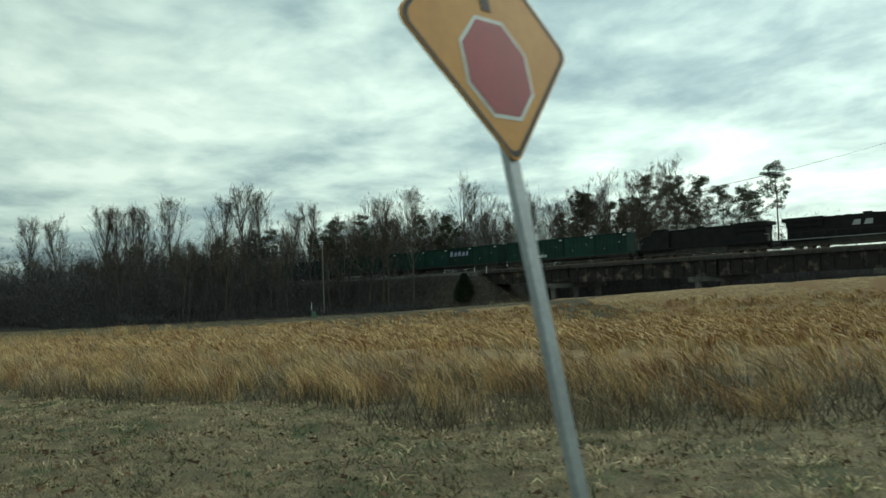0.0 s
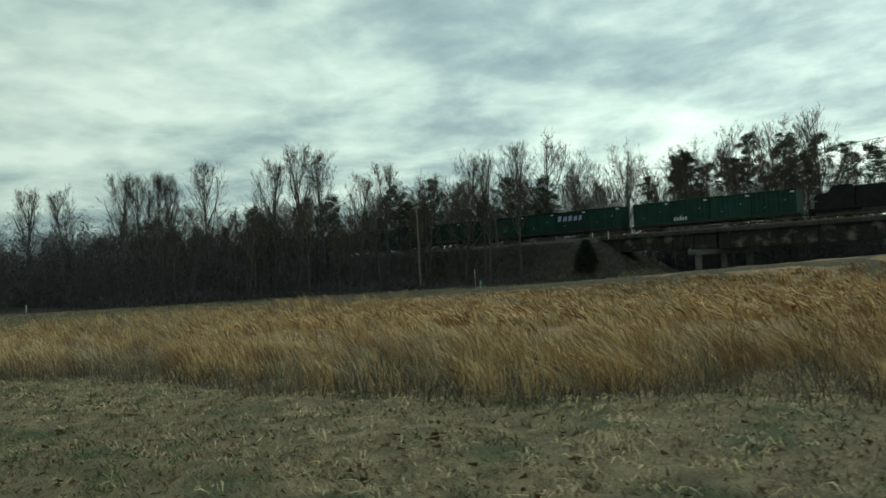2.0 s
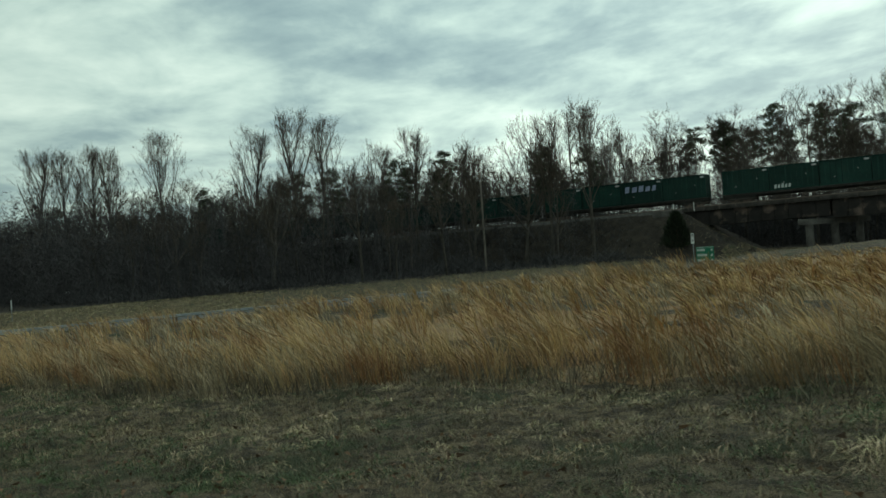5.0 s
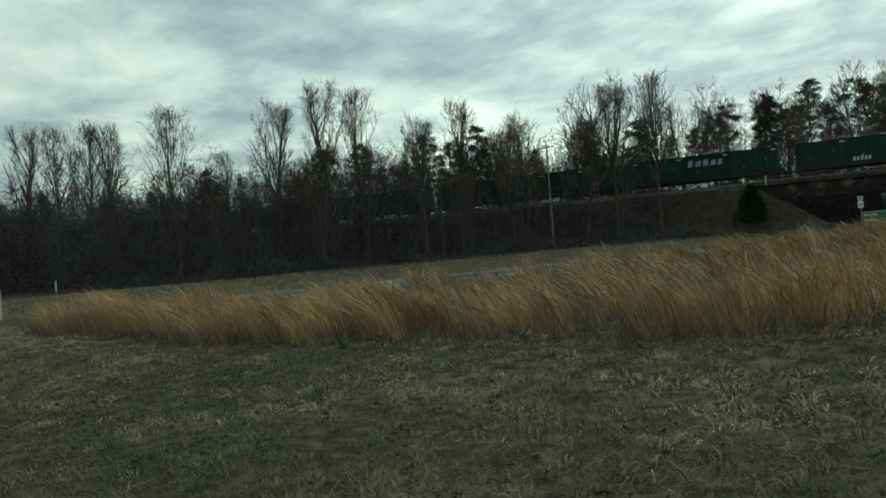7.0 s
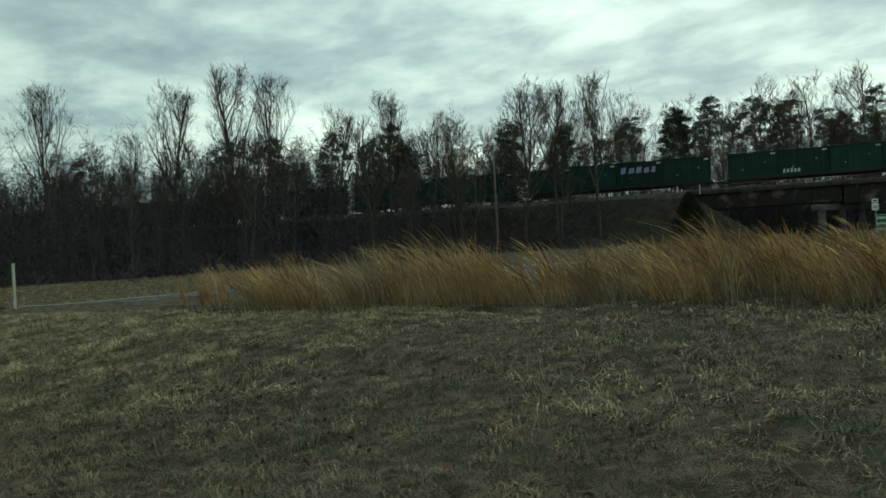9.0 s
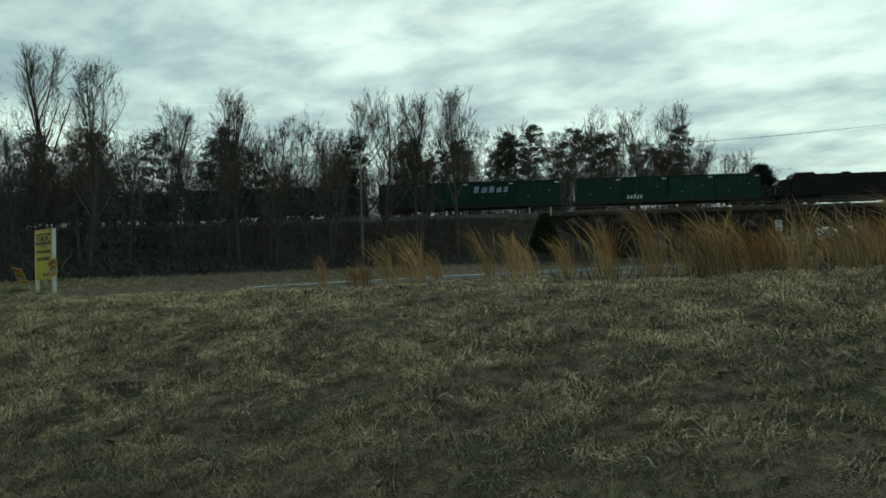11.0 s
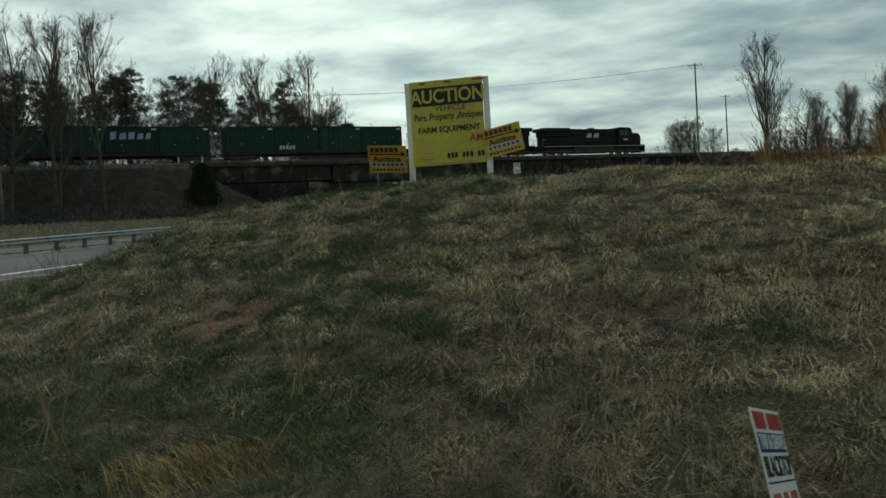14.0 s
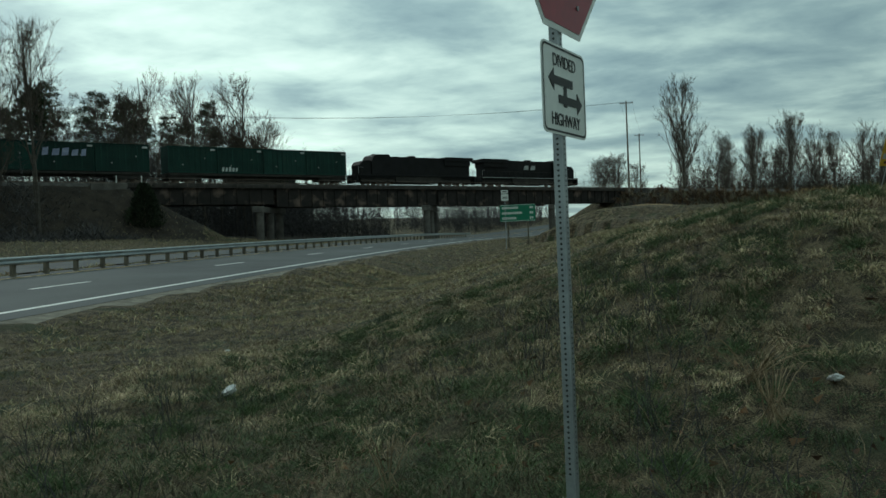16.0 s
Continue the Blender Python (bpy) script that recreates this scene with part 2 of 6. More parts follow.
M_LEAF = mat("dry_leaf_litter", (0.17, 0.095, 0.05), (0.09, 0.05, 0.03), 0.85, scale=2, fine=9, island=0.45)
M_UNDER = mat("grey_understory", (0.20, 0.16, 0.11), (0.08, 0.063, 0.046), 0.85, scale=0.6, fine=4, island=0.5)

# ---- mesh helpers ----
def link(name, me, material, parent=None, label=""):
    for one in material if isinstance(material, (list, tuple)) else (material,):
        me.materials.append(one)
    ob = new(name, me)
    ob.parent = parent
    if label:
        ob["label"] = label
    return ob


def part(name, bm, material, parent=None, label="", smooth=False):
    me = bpy.data.meshes.new(name)
    bm.to_mesh(me)
    bm.free()
    if smooth:
        me.polygons.foreach_set("use_smooth", [True] * len(me.polygons))
    return link(name, me, material, parent, label)


def np_mesh(name, verts, loops, size, smooth=False):
    """A mesh from an array of places and one of corner indices, size corners to a face."""
    me = bpy.data.meshes.new(name)
    nf = len(loops) // size
    me.vertices.add(len(verts))
    me.vertices.foreach_set("co", np.asarray(verts, np.float32).ravel())
    me.loops.add(len(loops))
    me.loops.foreach_set("vertex_index", np.asarray(loops, np.int32))
    me.polygons.add(nf)
    me.polygons.foreach_set("loop_start", np.arange(nf, dtype=np.int32) * size)
    if smooth:
        me.polygons.foreach_set("use_smooth", np.ones(nf, bool))
    me.update(calc_edges=True)
    return me


def box(bm, x0, x1, y0, y1, z0, z1, bevel=0.0, m=None):
    r = bmesh.ops.create_cube(bm, size=1.0, matrix=Matrix.Translation(((x0 + x1) / 2, (y0 + y1) / 2, (z0 + z1) / 2)) @ Matrix.Diagonal((x1 - x0, y1 - y0, z1 - z0, 1)))
    vs = r["verts"]
    if bevel:
        es = {e for v in vs for e in v.link_edges}
        got = bmesh.ops.bevel(bm, geom=list(es), offset=bevel, segments=1, affect="EDGES")
        vs = got["verts"]
    if m is not None:
        bmesh.ops.transform(bm, matrix=m, verts=vs)
    return bm


def tube(bm, a, b, r0, r1=None, n=10, cap=True):
    a, b = Vector(a), Vector(b)
    m = Matrix.Translation((a + b) / 2) @ (b - a).to_track_quat("Z", "Y").to_matrix().to_4x4()
    bmesh.ops.create_cone(bm, cap_ends=cap, segments=n, radius1=r0, radius2=r0 if r1 is None else r1, depth=(b - a).length, matrix=m)
    return bm


def prism(bm, pts, y0, y1):
    """A flat outline in x and z, given depth from y0 to y1."""
    f = bm.faces.new([bm.verts.new((x, y0, z)) for x, z in pts])
    got = bmesh.ops.extrude_face_region(bm, geom=[f])
    bmesh.ops.translate(bm, verts=[v for v in got["geom"] if isinstance(v, bmesh.types.BMVert)], vec=(0, y1 - y0, 0))
    bmesh.ops.recalc_face_normals(bm, faces=bm.faces)
    return bm


def empty(name, m, label, category, group="", kind=""):
    ob = new(name)
    ob.matrix_world = m
    return tagged(ob, label, category, group, kind)


def words(name, text, size, x, y, z, material, parent, wide=1.0, lift=0.0):
    """Writing on a board that faces -y, centred on x and z."""
    cu = bpy.data.curves.new(name, "FONT")
    cu.body, cu.size, cu.align_x, cu.align_y, cu.extrude = text, size, "CENTER", "CENTER", 0.0012
    cu.offset = lift
    tmp = bpy.data.objects.new(name, cu)
    me = bpy.data.meshes.new_from_object(tmp)
    bpy.data.objects.remove(tmp)
    ob = link(name, me, material, parent)
    ob.matrix_basis = pose(x, y, z, 90, 0, 0) @ Matrix.Diagonal((wide, 1, 1, 1))
    return ob


def smooth(a, b, x):
    t = np.clip((x - a) / (b - a), 0, 1)
    return t * t * (3 - 2 * t)


def lattice(x, y, seed):
    """Smooth value noise in the plane, 0 to 1."""
    xi, yi = np.floor(x).astype(np.int64), np.floor(y).astype(np.int64)
    fx, fy = x - xi, y - yi
    fx, fy = fx * fx * (3 - 2 * fx), fy * fy * (3 - 2 * fy)

    def h(i, j):
        n = (i * 374761393 + j * 668265263 + seed * 974634777) & 0x7FFFFFFF
        n = ((n ^ (n >> 13)) * 1274126177) & 0x7FFFFFFF
        return ((n ^ (n >> 16)) & 0xFFFF) / 65535.0

    return (h(xi, yi) * (1 - fx) + h(xi + 1, yi) * fx) * (1 - fy) + (h(xi, yi + 1) * (1 - fx) + h(xi + 1, yi + 1) * fx) * fy


# ---- the lie of the land ----
# side road: x, y, height of its surface
LANE = np.array([(326.5, 252, 6.6), (226.5, 168, 5.9), (128.6, 81.7, 4.58), (102.4, 57.9, 3.93), (80.9, 37.2, 3.38), (60.7, 19.1, 2.5), (51.3, 12.4, 2.0), (43.5, 8.1, 1.6), (37, 5.1, 1.2), (30, 2.2, 0.74), (23.4, 0, 0.3), (15.8, -1.2, 0.05), (9, -0.9, 0.0), (3.4, 0, -0.05), (-0.2, 0.8, -0.06), (-6, 2.2, 0.0), (-11, 3.2, 0.08)])
TH, GRADE, BANK, HX, HZ, BEND = 0.1401, 0.0181, 0.0365, -7.82, 0.609, 0.000536
RA, RD, RZ = np.array([-41.94, 113.09]), np.array([0.7903, 0.6128]), 10.9  # railway: a point, its way, height of the rail
RN = np.array([-RD[1], RD[0]])


def lane_near(x, y):
    """Distance to the right of the side road's wheel track, its height there and the way along it."""
    best = np.full(np.shape(x), 1e9)
    dist, height, along = np.zeros(np.shape(x)), np.zeros(np.shape(x)), np.zeros(np.shape(x))
    run = 0.0
    for a, b in zip(LANE[:-1], LANE[1:]):
        v = b[:2] - a[:2]
        ln = np.hypot(*v)
        t = np.clip(((x - a[0]) * v[0] + (y - a[1]) * v[1]) / ln**2, 0, 1)
        dx, dy = x - a[0] - t * v[0], y - a[1] - t * v[1]
        d = np.hypot(dx, dy)
        side = np.where(v[0] * dy - v[1] * dx < 0, 1.0, -1.0)
        hit = d < best
        best = np.where(hit, d, best)
        dist = np.where(hit, d * side, dist)
        height = np.where(hit, a[2] + t * (b[2] - a[2]), height)
        along = np.where(hit, run + t * ln, along)
        run += ln
    return dist, height, along


def way_bend(u):
    return 0.5 * BEND * u**2 * np.where(u < 0, 0.3, 1.0) + 0.0007 * np.maximum(u - 105, 0) ** 2


def way_uv(x, y):
    """Along the highway, and across it to the left of its near edge line."""
    u = (x - HX) * np.sin(TH) + (y - 30) * np.cos(TH)
    v = -(x - HX) * np.cos(TH) + (y - 30) * np.sin(TH) + way_bend(u)
    return u, v


def way_xy(u, v):
    w = v - way_bend(u)
    return HX + u * np.sin(TH) - w * np.cos(TH), 30 + u * np.cos(TH) + w * np.sin(TH)


def way_z(u, v):
    c = np.clip(u, -60, 130)
    z = HZ + GRADE * c - 0.0000647 * c * c + np.minimum(u + 60, 0) * 0.026 + 0.00022 * np.maximum(u - 105, 0) ** 2 * (u < 260) + (u >= 260) * 5.3
    return z + BANK * np.clip(v, -2, 8)


def track(x, y):
    s = (x - RA[0]) * RD[0] + (y - RA[1]) * RD[1]
    t = (x - RA[0]) * RN[0] + (y - RA[1]) * RN[1]
    return s, t


def land(x, y, rough=True):
    x, y = np.asarray(x, float), np.asarray(y, float)
    d, zr, along = lane_near(x, y)
    u, v = way_uv(x, y)
    e = -v
    s, t = track(x, y)
    # field to the right of the side road, with the knoll by the junction
    lift = np.interp(x, [-6, 0, 4, 8, 20, 33, 40, 50, 62], [0.3, 1.37, 1.92, 2.07, 1.68, 0.86, 0.5, 0.2, 0.0])
    near = smooth(2.6, 12.5, d) ** 1.25
    field = zr + lift * near - (0.012 + 0.011 * smooth(28, 46, x) + 0.007 * smooth(60, 85, x)) * np.clip(d - 14, 0, 60)
    # far right: the ground climbs to the level of the railway
    rise = smooth(62, 165, y - 0.25 * np.abs(x)) * smooth(8, 30, e) * smooth(45, 22, x - 0.2 * (y - 120))
    field = field * (1 - rise) + rise * 9.6
    left_field = zr - 0.3 * smooth(-6, -14, d)
    field = np.where(d < -5.5, left_field, field)
    hw = way_z(u, v)
    # near verge and ditch of the highway, then up to the field
    w = smooth(4.2, 15.0, e)
    z = (hw - 0.5 * smooth(1.3, 5.0, e)) * (1 - w) + field * w - 0.4 * np.exp(-(((e - 5.3) / 1.15) ** 2)) * smooth(75, 30, u)
    # side road itself and its shoulder
    onroad = smooth(3.4, 1.7, d) * smooth(-8.5, -6.0, d)
    z = z * (1 - onroad) + zr * onroad
    # beyond the highway: median, second carriageway, verge rising to the railway's foot
    far = hw + 0.1 * smooth(20, 24, v) + 1.5 * smooth(22, 46, v) + 1.6 * smooth(46, 95, v)
    z = np.where(v > 0, far, z)
    # railway bank with an opening for the highway
    top = RZ - 0.65
    bank = top - np.maximum(np.abs(t) - 3.1, 0) / 0.98
    end = np.where(s < 45, (s + 1.0) / 1.45, (97.0 - s) / 1.45)
    bank = np.minimum(bank, top - np.maximum(end, 0))
    beyond = 6.8 * smooth(6, 30, t) * smooth(12, -20, s) + 9.8 * smooth(3.5, 10, t) * smooth(88, 110, s) * smooth(-3, -16, v)
    z = np.maximum(z, np.maximum(bank, np.minimum(beyond, 9.8)))
    return z


def bumps(x, y):
    return 0.13 * (lattice(x * 0.8, y * 0.8, 3) - 0.5) + 0.12 * (lattice(x * 1.7, y * 1.7, 5) - 0.5)


def spread(lo, a, b, hi, step, grow=1.11):
    mid = list(np.arange(a, b, step))
    g, p = step, a
    low = []
    while p > lo:
        g *= grow
        p -= g
        low.append(p)
    g, p = step, mid[-1]
    high = []
    while p < hi:
        g *= grow
        p += g
        high.append(p)
    return np.array(low[::-1] + mid + high)


gx, gy = spread(-2600, -22, 136, 2600, 0.5), spread(-2600, -6, 94, 2600, 0.5)
# closer rows along the railway bank
gx = np.concatenate([gx[gx < -91], np.arange(-90, -22.3, 1.4), gx[gx >= -22]])
gy = np.concatenate([gy[gy < 94.5], np.arange(95.4, 236, 1.4), gy[gy > 237]])
GX, GY = np.meshgrid(gx, gy)
GZ = land(GX, GY)
gd, _, _ = lane_near(GX, GY)
gu, gv = way_uv(GX, GY)
paved = np.maximum(((gv > -1.2) & (gv < 8.6)) | ((gv > 9.0) & (gv < 17.8)), (gd < 2.4) & (gd > -6.2) & (gv < 2))
GZ = GZ + np.where(paved, -0.16, bumps(GX, GY) * smooth(2.4, 4.5, gd))
nx, ny = len(gx), len(gy)


def on_ground(x, y):
    """Height of the ground sheet itself, between the corners of its grid."""
    i, j = np.clip(np.searchsorted(gx, x) - 1, 0, nx - 2), np.clip(np.searchsorted(gy, y) - 1, 0, ny - 2)
    fx, fy = (x - gx[i]) / (gx[i + 1] - gx[i]), (y - gy[j]) / (gy[j + 1] - gy[j])
    return (GZ[j, i] * (1 - fx) + GZ[j, i + 1] * fx) * (1 - fy) + (GZ[j + 1, i] * (1 - fx) + GZ[j + 1, i + 1] * fx) * fy


ii = (np.arange(ny - 1)[:, None] * nx + np.arange(nx - 1)[None, :]).ravel()
quads = np.stack([ii, ii + 1, ii + 1 + nx, ii + nx], 1).ravel()
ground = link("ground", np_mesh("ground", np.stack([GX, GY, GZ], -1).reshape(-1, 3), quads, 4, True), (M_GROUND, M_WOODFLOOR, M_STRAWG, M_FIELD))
# dead-leaf floor of the woods and the railway bank
gs_, gt_ = track(GX, GY)
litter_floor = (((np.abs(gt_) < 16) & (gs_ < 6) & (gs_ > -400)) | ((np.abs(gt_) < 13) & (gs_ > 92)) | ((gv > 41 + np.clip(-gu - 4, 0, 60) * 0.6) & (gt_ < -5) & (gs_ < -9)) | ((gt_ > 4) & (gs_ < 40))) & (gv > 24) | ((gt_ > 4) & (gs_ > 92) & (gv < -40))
ragged_ = 16 * (lattice(GX * 0.13, GY * 0.13, 7) - 0.5) + 6 * (lattice(GX * 0.6, GY * 0.6, 9) - 0.5)
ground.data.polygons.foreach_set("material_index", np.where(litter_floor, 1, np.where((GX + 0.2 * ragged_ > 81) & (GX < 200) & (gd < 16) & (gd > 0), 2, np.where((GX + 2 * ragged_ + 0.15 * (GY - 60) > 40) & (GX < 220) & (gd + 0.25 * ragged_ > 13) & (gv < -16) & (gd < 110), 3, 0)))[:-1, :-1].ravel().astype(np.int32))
tagged(ground, "rolling winter ground of dead grass with green patches", "ground", kind="structure")


def strip(name, us, v0, v1, material, lift, label, sink=0.0, n=4):
    vs = np.linspace(v0, v1, n)
    U, V = np.meshgrid(us, vs, indexing="ij")
    X, Y = way_xy(U, V)
    P = np.stack([X, Y, way_z(U, V) + lift - sink * (v1 - V) / (v1 - v0)], -1).reshape(-1, 3)
    i = (np.arange(len(us) - 1)[:, None] * n + np.arange(n - 1)[None, :]).ravel()
    q = np.stack([i, i + n, i + n + 1, i + 1], 1).ravel()
    ob = link(name, np_mesh(name, P, q, 4, True), material)
    return tagged(ob, label, "road", kind="structure")


us = np.concatenate([np.linspace(-420, -45, 40), np.linspace(-40, 300, 171)])
strip("road", us, -0.9, 8.3, M_ASPH, 0.0, "worn grey asphalt carriageway of the divided highway")
strip("road_far", us, 9.4, 17.4, M_ASPH, 0.0, "far asphalt carriageway beyond the guardrail")
strip("road_shoulder", us, -2.7, -0.9, M_SHOULDER, -0.008, "narrow gravel shoulder along the highway", 0.22)
strip("road_marking", us, -0.11, 0.09, M_LINE, 0.005, "solid white edge line painted on the asphalt", n=2)
strip("road_marking", us, 7.0, 7.12, M_LINEY, 0.005, "solid yellow edge line beside the median", n=2)
for k in range(22):
    u0 = -83.1 + 12.9 * k
    strip("road_marking", np.linspace(u0, u0 + 3.05, 4), 3.32, 3.48, M_LINE, 0.005, "white lane dash painted on the asphalt", n=2)
# side road
kn = []
for a, b in zip(LANE[:-1], LANE[1:]):
    kn += [a + (b - a) * t for t in np.linspace(0, 1, max(2, int(np.hypot(*(b - a)[:2]) / 3)), endpoint=False)]
kn = np.array(kn + [LANE[-1]])
tang = np.gradient(kn[:, :2], axis=0)
tang /= np.hypot(tang[:, 0], tang[:, 1])[:, None]
right = np.stack([tang[:, 1], -tang[:, 0]], 1)


def lane_strip(name, d0, d1, material, lift, label, sink=0.0):
    rows = []
    for dd in (d0, (d0 + d1) / 2, d1):
        rows.append(np.column_stack([kn[:, :2] + right * dd, kn[:, 2] + lift - sink * (dd - d0) / (d1 - d0)]))
    P = np.stack(rows, 1).reshape(-1, 3)
    i = (np.arange(len(kn) - 1)[:, None] * 3 + np.arange(2)[None, :]).ravel()
    q = np.stack([i, i + 1, i + 4, i + 3], 1).ravel()
    tagged(link(name, np_mesh(name, P, q, 4, True), material), label, "road", kind="structure")


lane_strip("side_road", -5.8, 1.6, M_ASPH, 0.0, "grey asphalt side road running down to the highway")
lane_strip("side_road_shoulder", 1.6, 3.1, M_SHOULDER, -0.008, "thin gravel shoulder of the side road", 0.2)
lane_strip("road_marking", -2.15, -2.03, M_LINEY, 0.005, "yellow centre line of the side road")
lane_strip("road_marking", 1.25, 1.35, M_LINE, 0.005, "white edge line of the side road")

# ---- railway: bank top, track, bridge ----
def rxy(s, t=0.0):
    return RA[0] + RD[0] * s + RN[0] * t, RA[1] + RD[1] * s + RN[1] * t


RYAW = math.degrees(math.atan2(RD[1], RD[0]))


def rail_m(s, t=0.0, z=0.0):
    """A pose with x along the railway and y away from the highway's near side."""
    x, y = rxy(s, t)
    return pose(x, y, z, 0, 0, RYAW)


bed = empty("railway_track", rail_m(0, 0, RZ), "single railway track on grey ballast along the bank", "railway", kind="structure")
bm = bmesh.new()
prism(bm, [(-2.6, -0.75), (2.6, -0.75), (1.7, -0.17), (-1.7, -0.17)], -330, -0.5)
ballast = part("ballast", bm, M_BALLAST, bed, "grey crushed-stone ballast")
ballast.matrix_basis = pose(0, 0, 0, 0, 0, -90)
bm = bmesh.new()
prism(bm, [(-2.6, -0.75), (2.6, -0.75), (1.7, -0.17), (-1.7, -0.17)], 98, 330)
ballast = part("ballast", bm, M_BALLAST, bed, "grey crushed-stone ballast")
ballast.matrix_basis = pose(0, 0, 0, 0, 0, -90)
for side in (-0.75, 0.75):
    bm = bmesh.new()
    box(bm, -330, 330, side - 0.035, side + 0.035, -0.16, 0.0)
    box(bm, -330, 330, side - 0.07, side + 0.07, -0.18, -0.155)
    part("rail", bm, M_RAIL, bed)
bm = bmesh.new()
box(bm, -0.11, 0.11, -1.25, 1.25, -0.24, -0.175, 0.01)
tie = part("sleeper", bm, M_TIE, bed)
for k in range(1, 150):
    o = tie.copy()
    scene.collection.objects.link(o)
    o.matrix_basis = pose(-25 + k * 0.9, 0, 0)
tie.matrix_basis = pose(-25, 0, 0)

SPANS = (-1.0, 20.4, 49.7, 78.0, 97.5)
bridge = empty("railway_bridge", rail_m(0, 0, RZ), "dark rusted steel girder railway bridge on concrete piers over the highway", "bridge")
for k, (a, b) in enumerate(zip(SPANS[:-1], SPANS[1:])):
    deep = 2.55 if k in (1, 2) else 2.2
    for side in (-1.9, 1.9):
        bm = bmesh.new()
        box(bm, a + 0.12, b - 0.12, side - 0.03, side + 0.03, -0.85 - deep, -0.75)
        for z in (-0.85 - deep, -0.82):
            box(bm, a + 0.12, b - 0.12, side - 0.24, side + 0.24, z, z + 0.07)
        n = int((b - a) / 1.9)
        for i in range(n + 1):
            x = a + 0.2 + (b - a - 0.4) * i / n
            box(bm, x - 0.025, x + 0.025, side - 0.2, side + 0.2, -0.8 - deep, -0.8)
        part("girder", bm, M_GIRDER, bridge, "dark rust-stained plate girder with stiffeners")
    bm = bmesh.new()
    for i in range(int((b - a) / 4)):
        x = a + 1 + i * 4
        box(bm, x - 0.06, x + 0.06, -1.9, 1.9, -1.3, -1.0)
        box(bm, x - 0.06, x + 0.06, -1.9, 1.9, -2.6, -2.45)
    part("cross_brace", bm, M_GIRDER, bridge)
bm = bmesh.new()
box(bm, SPANS[0], SPANS[-1], -2.5, 2.5, -0.75, -0.5)
for side in (-2.5, 2.32):
    box(bm, SPANS[0], SPANS[-1], side, side + 0.18, -0.62, -0.18)
box(bm, SPANS[0], SPANS[-1], -2.3, 2.3, -0.5, -0.2)
part("deck", bm, M_DECKEDGE, bridge, "ballasted deck with a low kerb")
for side in (-2.62, 2.62):
    bm = bmesh.new()
    for i in range(int(SPANS[-1] / 2.4)):
        tube(bm, (i * 2.4, side, -0.7), (i * 2.4, side, 0.45), 0.03, n=6)
    for z in (-0.05, 0.45):
        tube(bm, (0, side, z), (SPANS[-1], side, z), 0.025, n=6)
    part("handrail", bm, M_RAIL, bridge, "thin steel handrail")
SKEW = 1.03  # the piers stand along the highway, which the railway crosses aslant
for s0 in SPANS[1:-1]:
    x, y = rxy(s0)
    foot = float(land(x, y)) - RZ - 0.5
    bm = bmesh.new()
    box(bm, -0.75, 0.75, -3.6, 3.6, -4.25, -3.4, 0.06)
    for q in bm.verts:
        q.co.x += s0 + SKEW * q.co.y
    part("pier_cap", bm, M_CONC, bridge, "stained concrete pier cap")
    for yy in (-2.9, 0.0, 2.9):
        bm = bmesh.new()
        tube(bm, (s0 + SKEW * yy, yy, foot), (s0 + SKEW * yy, yy, -4.2), 0.55, n=18)
        part("pier_column", bm, M_CONC, bridge, "round concrete column", smooth=False)
for s0, sgn in ((SPANS[0], -1), (SPANS[-1], 1)):
    bm = bmesh.new()
    x0, x1 = sorted((s0, s0 + sgn * 1.4))
    box(bm, x0, x1, -3.2, 3.2, -5.6, -0.25, 0.04)
    for yy in (-3.6, 3.2):
        x2, x3 = sorted((s0, s0 + sgn * 4.5))
        box(bm, x2, x3, yy, yy + 0.4, -4.6, -0.35, 0.03)
    part("abutment", bm, M_CONC, bridge, "pale concrete abutment with wing walls")
for s0 in (-2.2, 1.0):
    bm = bmesh.new()
    tube(bm, (0, 0, -0.3), (0, 0, 1.0), 0.07, n=8)
    tube(bm, (0, 0, 1.0), (0, 0, 1.12), 0.07, 0.02, n=8)
    mk = part("marker_post", bm, M_WHITE)
    mk.matrix_world = rail_m(s0, -3.0, RZ - 0.4)
    tagged(mk, "short white marker post beside the railway track", "marker post")

# ---- train ----
def bogie(parent, x, axles):
    t = new("bogie")
    t.parent = parent
    t.matrix_basis = pose(x, 0, 0)
    bm = bmesh.new()
    L = 1.0 * axles
    for sy in (-1.05, 0.95):
        box(bm, -L - 0.35, L + 0.35, sy, sy + 0.1, 0.42, 1.2, 0.03)
        for i in range(axles):
            xx = (i - (axles - 1) / 2) * 1.9
            box(bm, xx - 0.2, xx + 0.2, sy - 0.05, sy + 0.15, 0.3, 0.72, 0.02)
    part("bogie_frame", bm, M_LOCOG, t)
    for i in range(axles):
        xx = (i - (axles - 1) / 2) * 1.9
        for sy in (-0.8, 0.68):
            bm = bmesh.new()
            tube(bm, (xx, sy, 0.5), (xx, sy + 0.12, 0.5), 0.5, n=18)
            part("wheel", bm, M_RAIL, t)
    t["label"] = "grimy steel bogie"
    return t


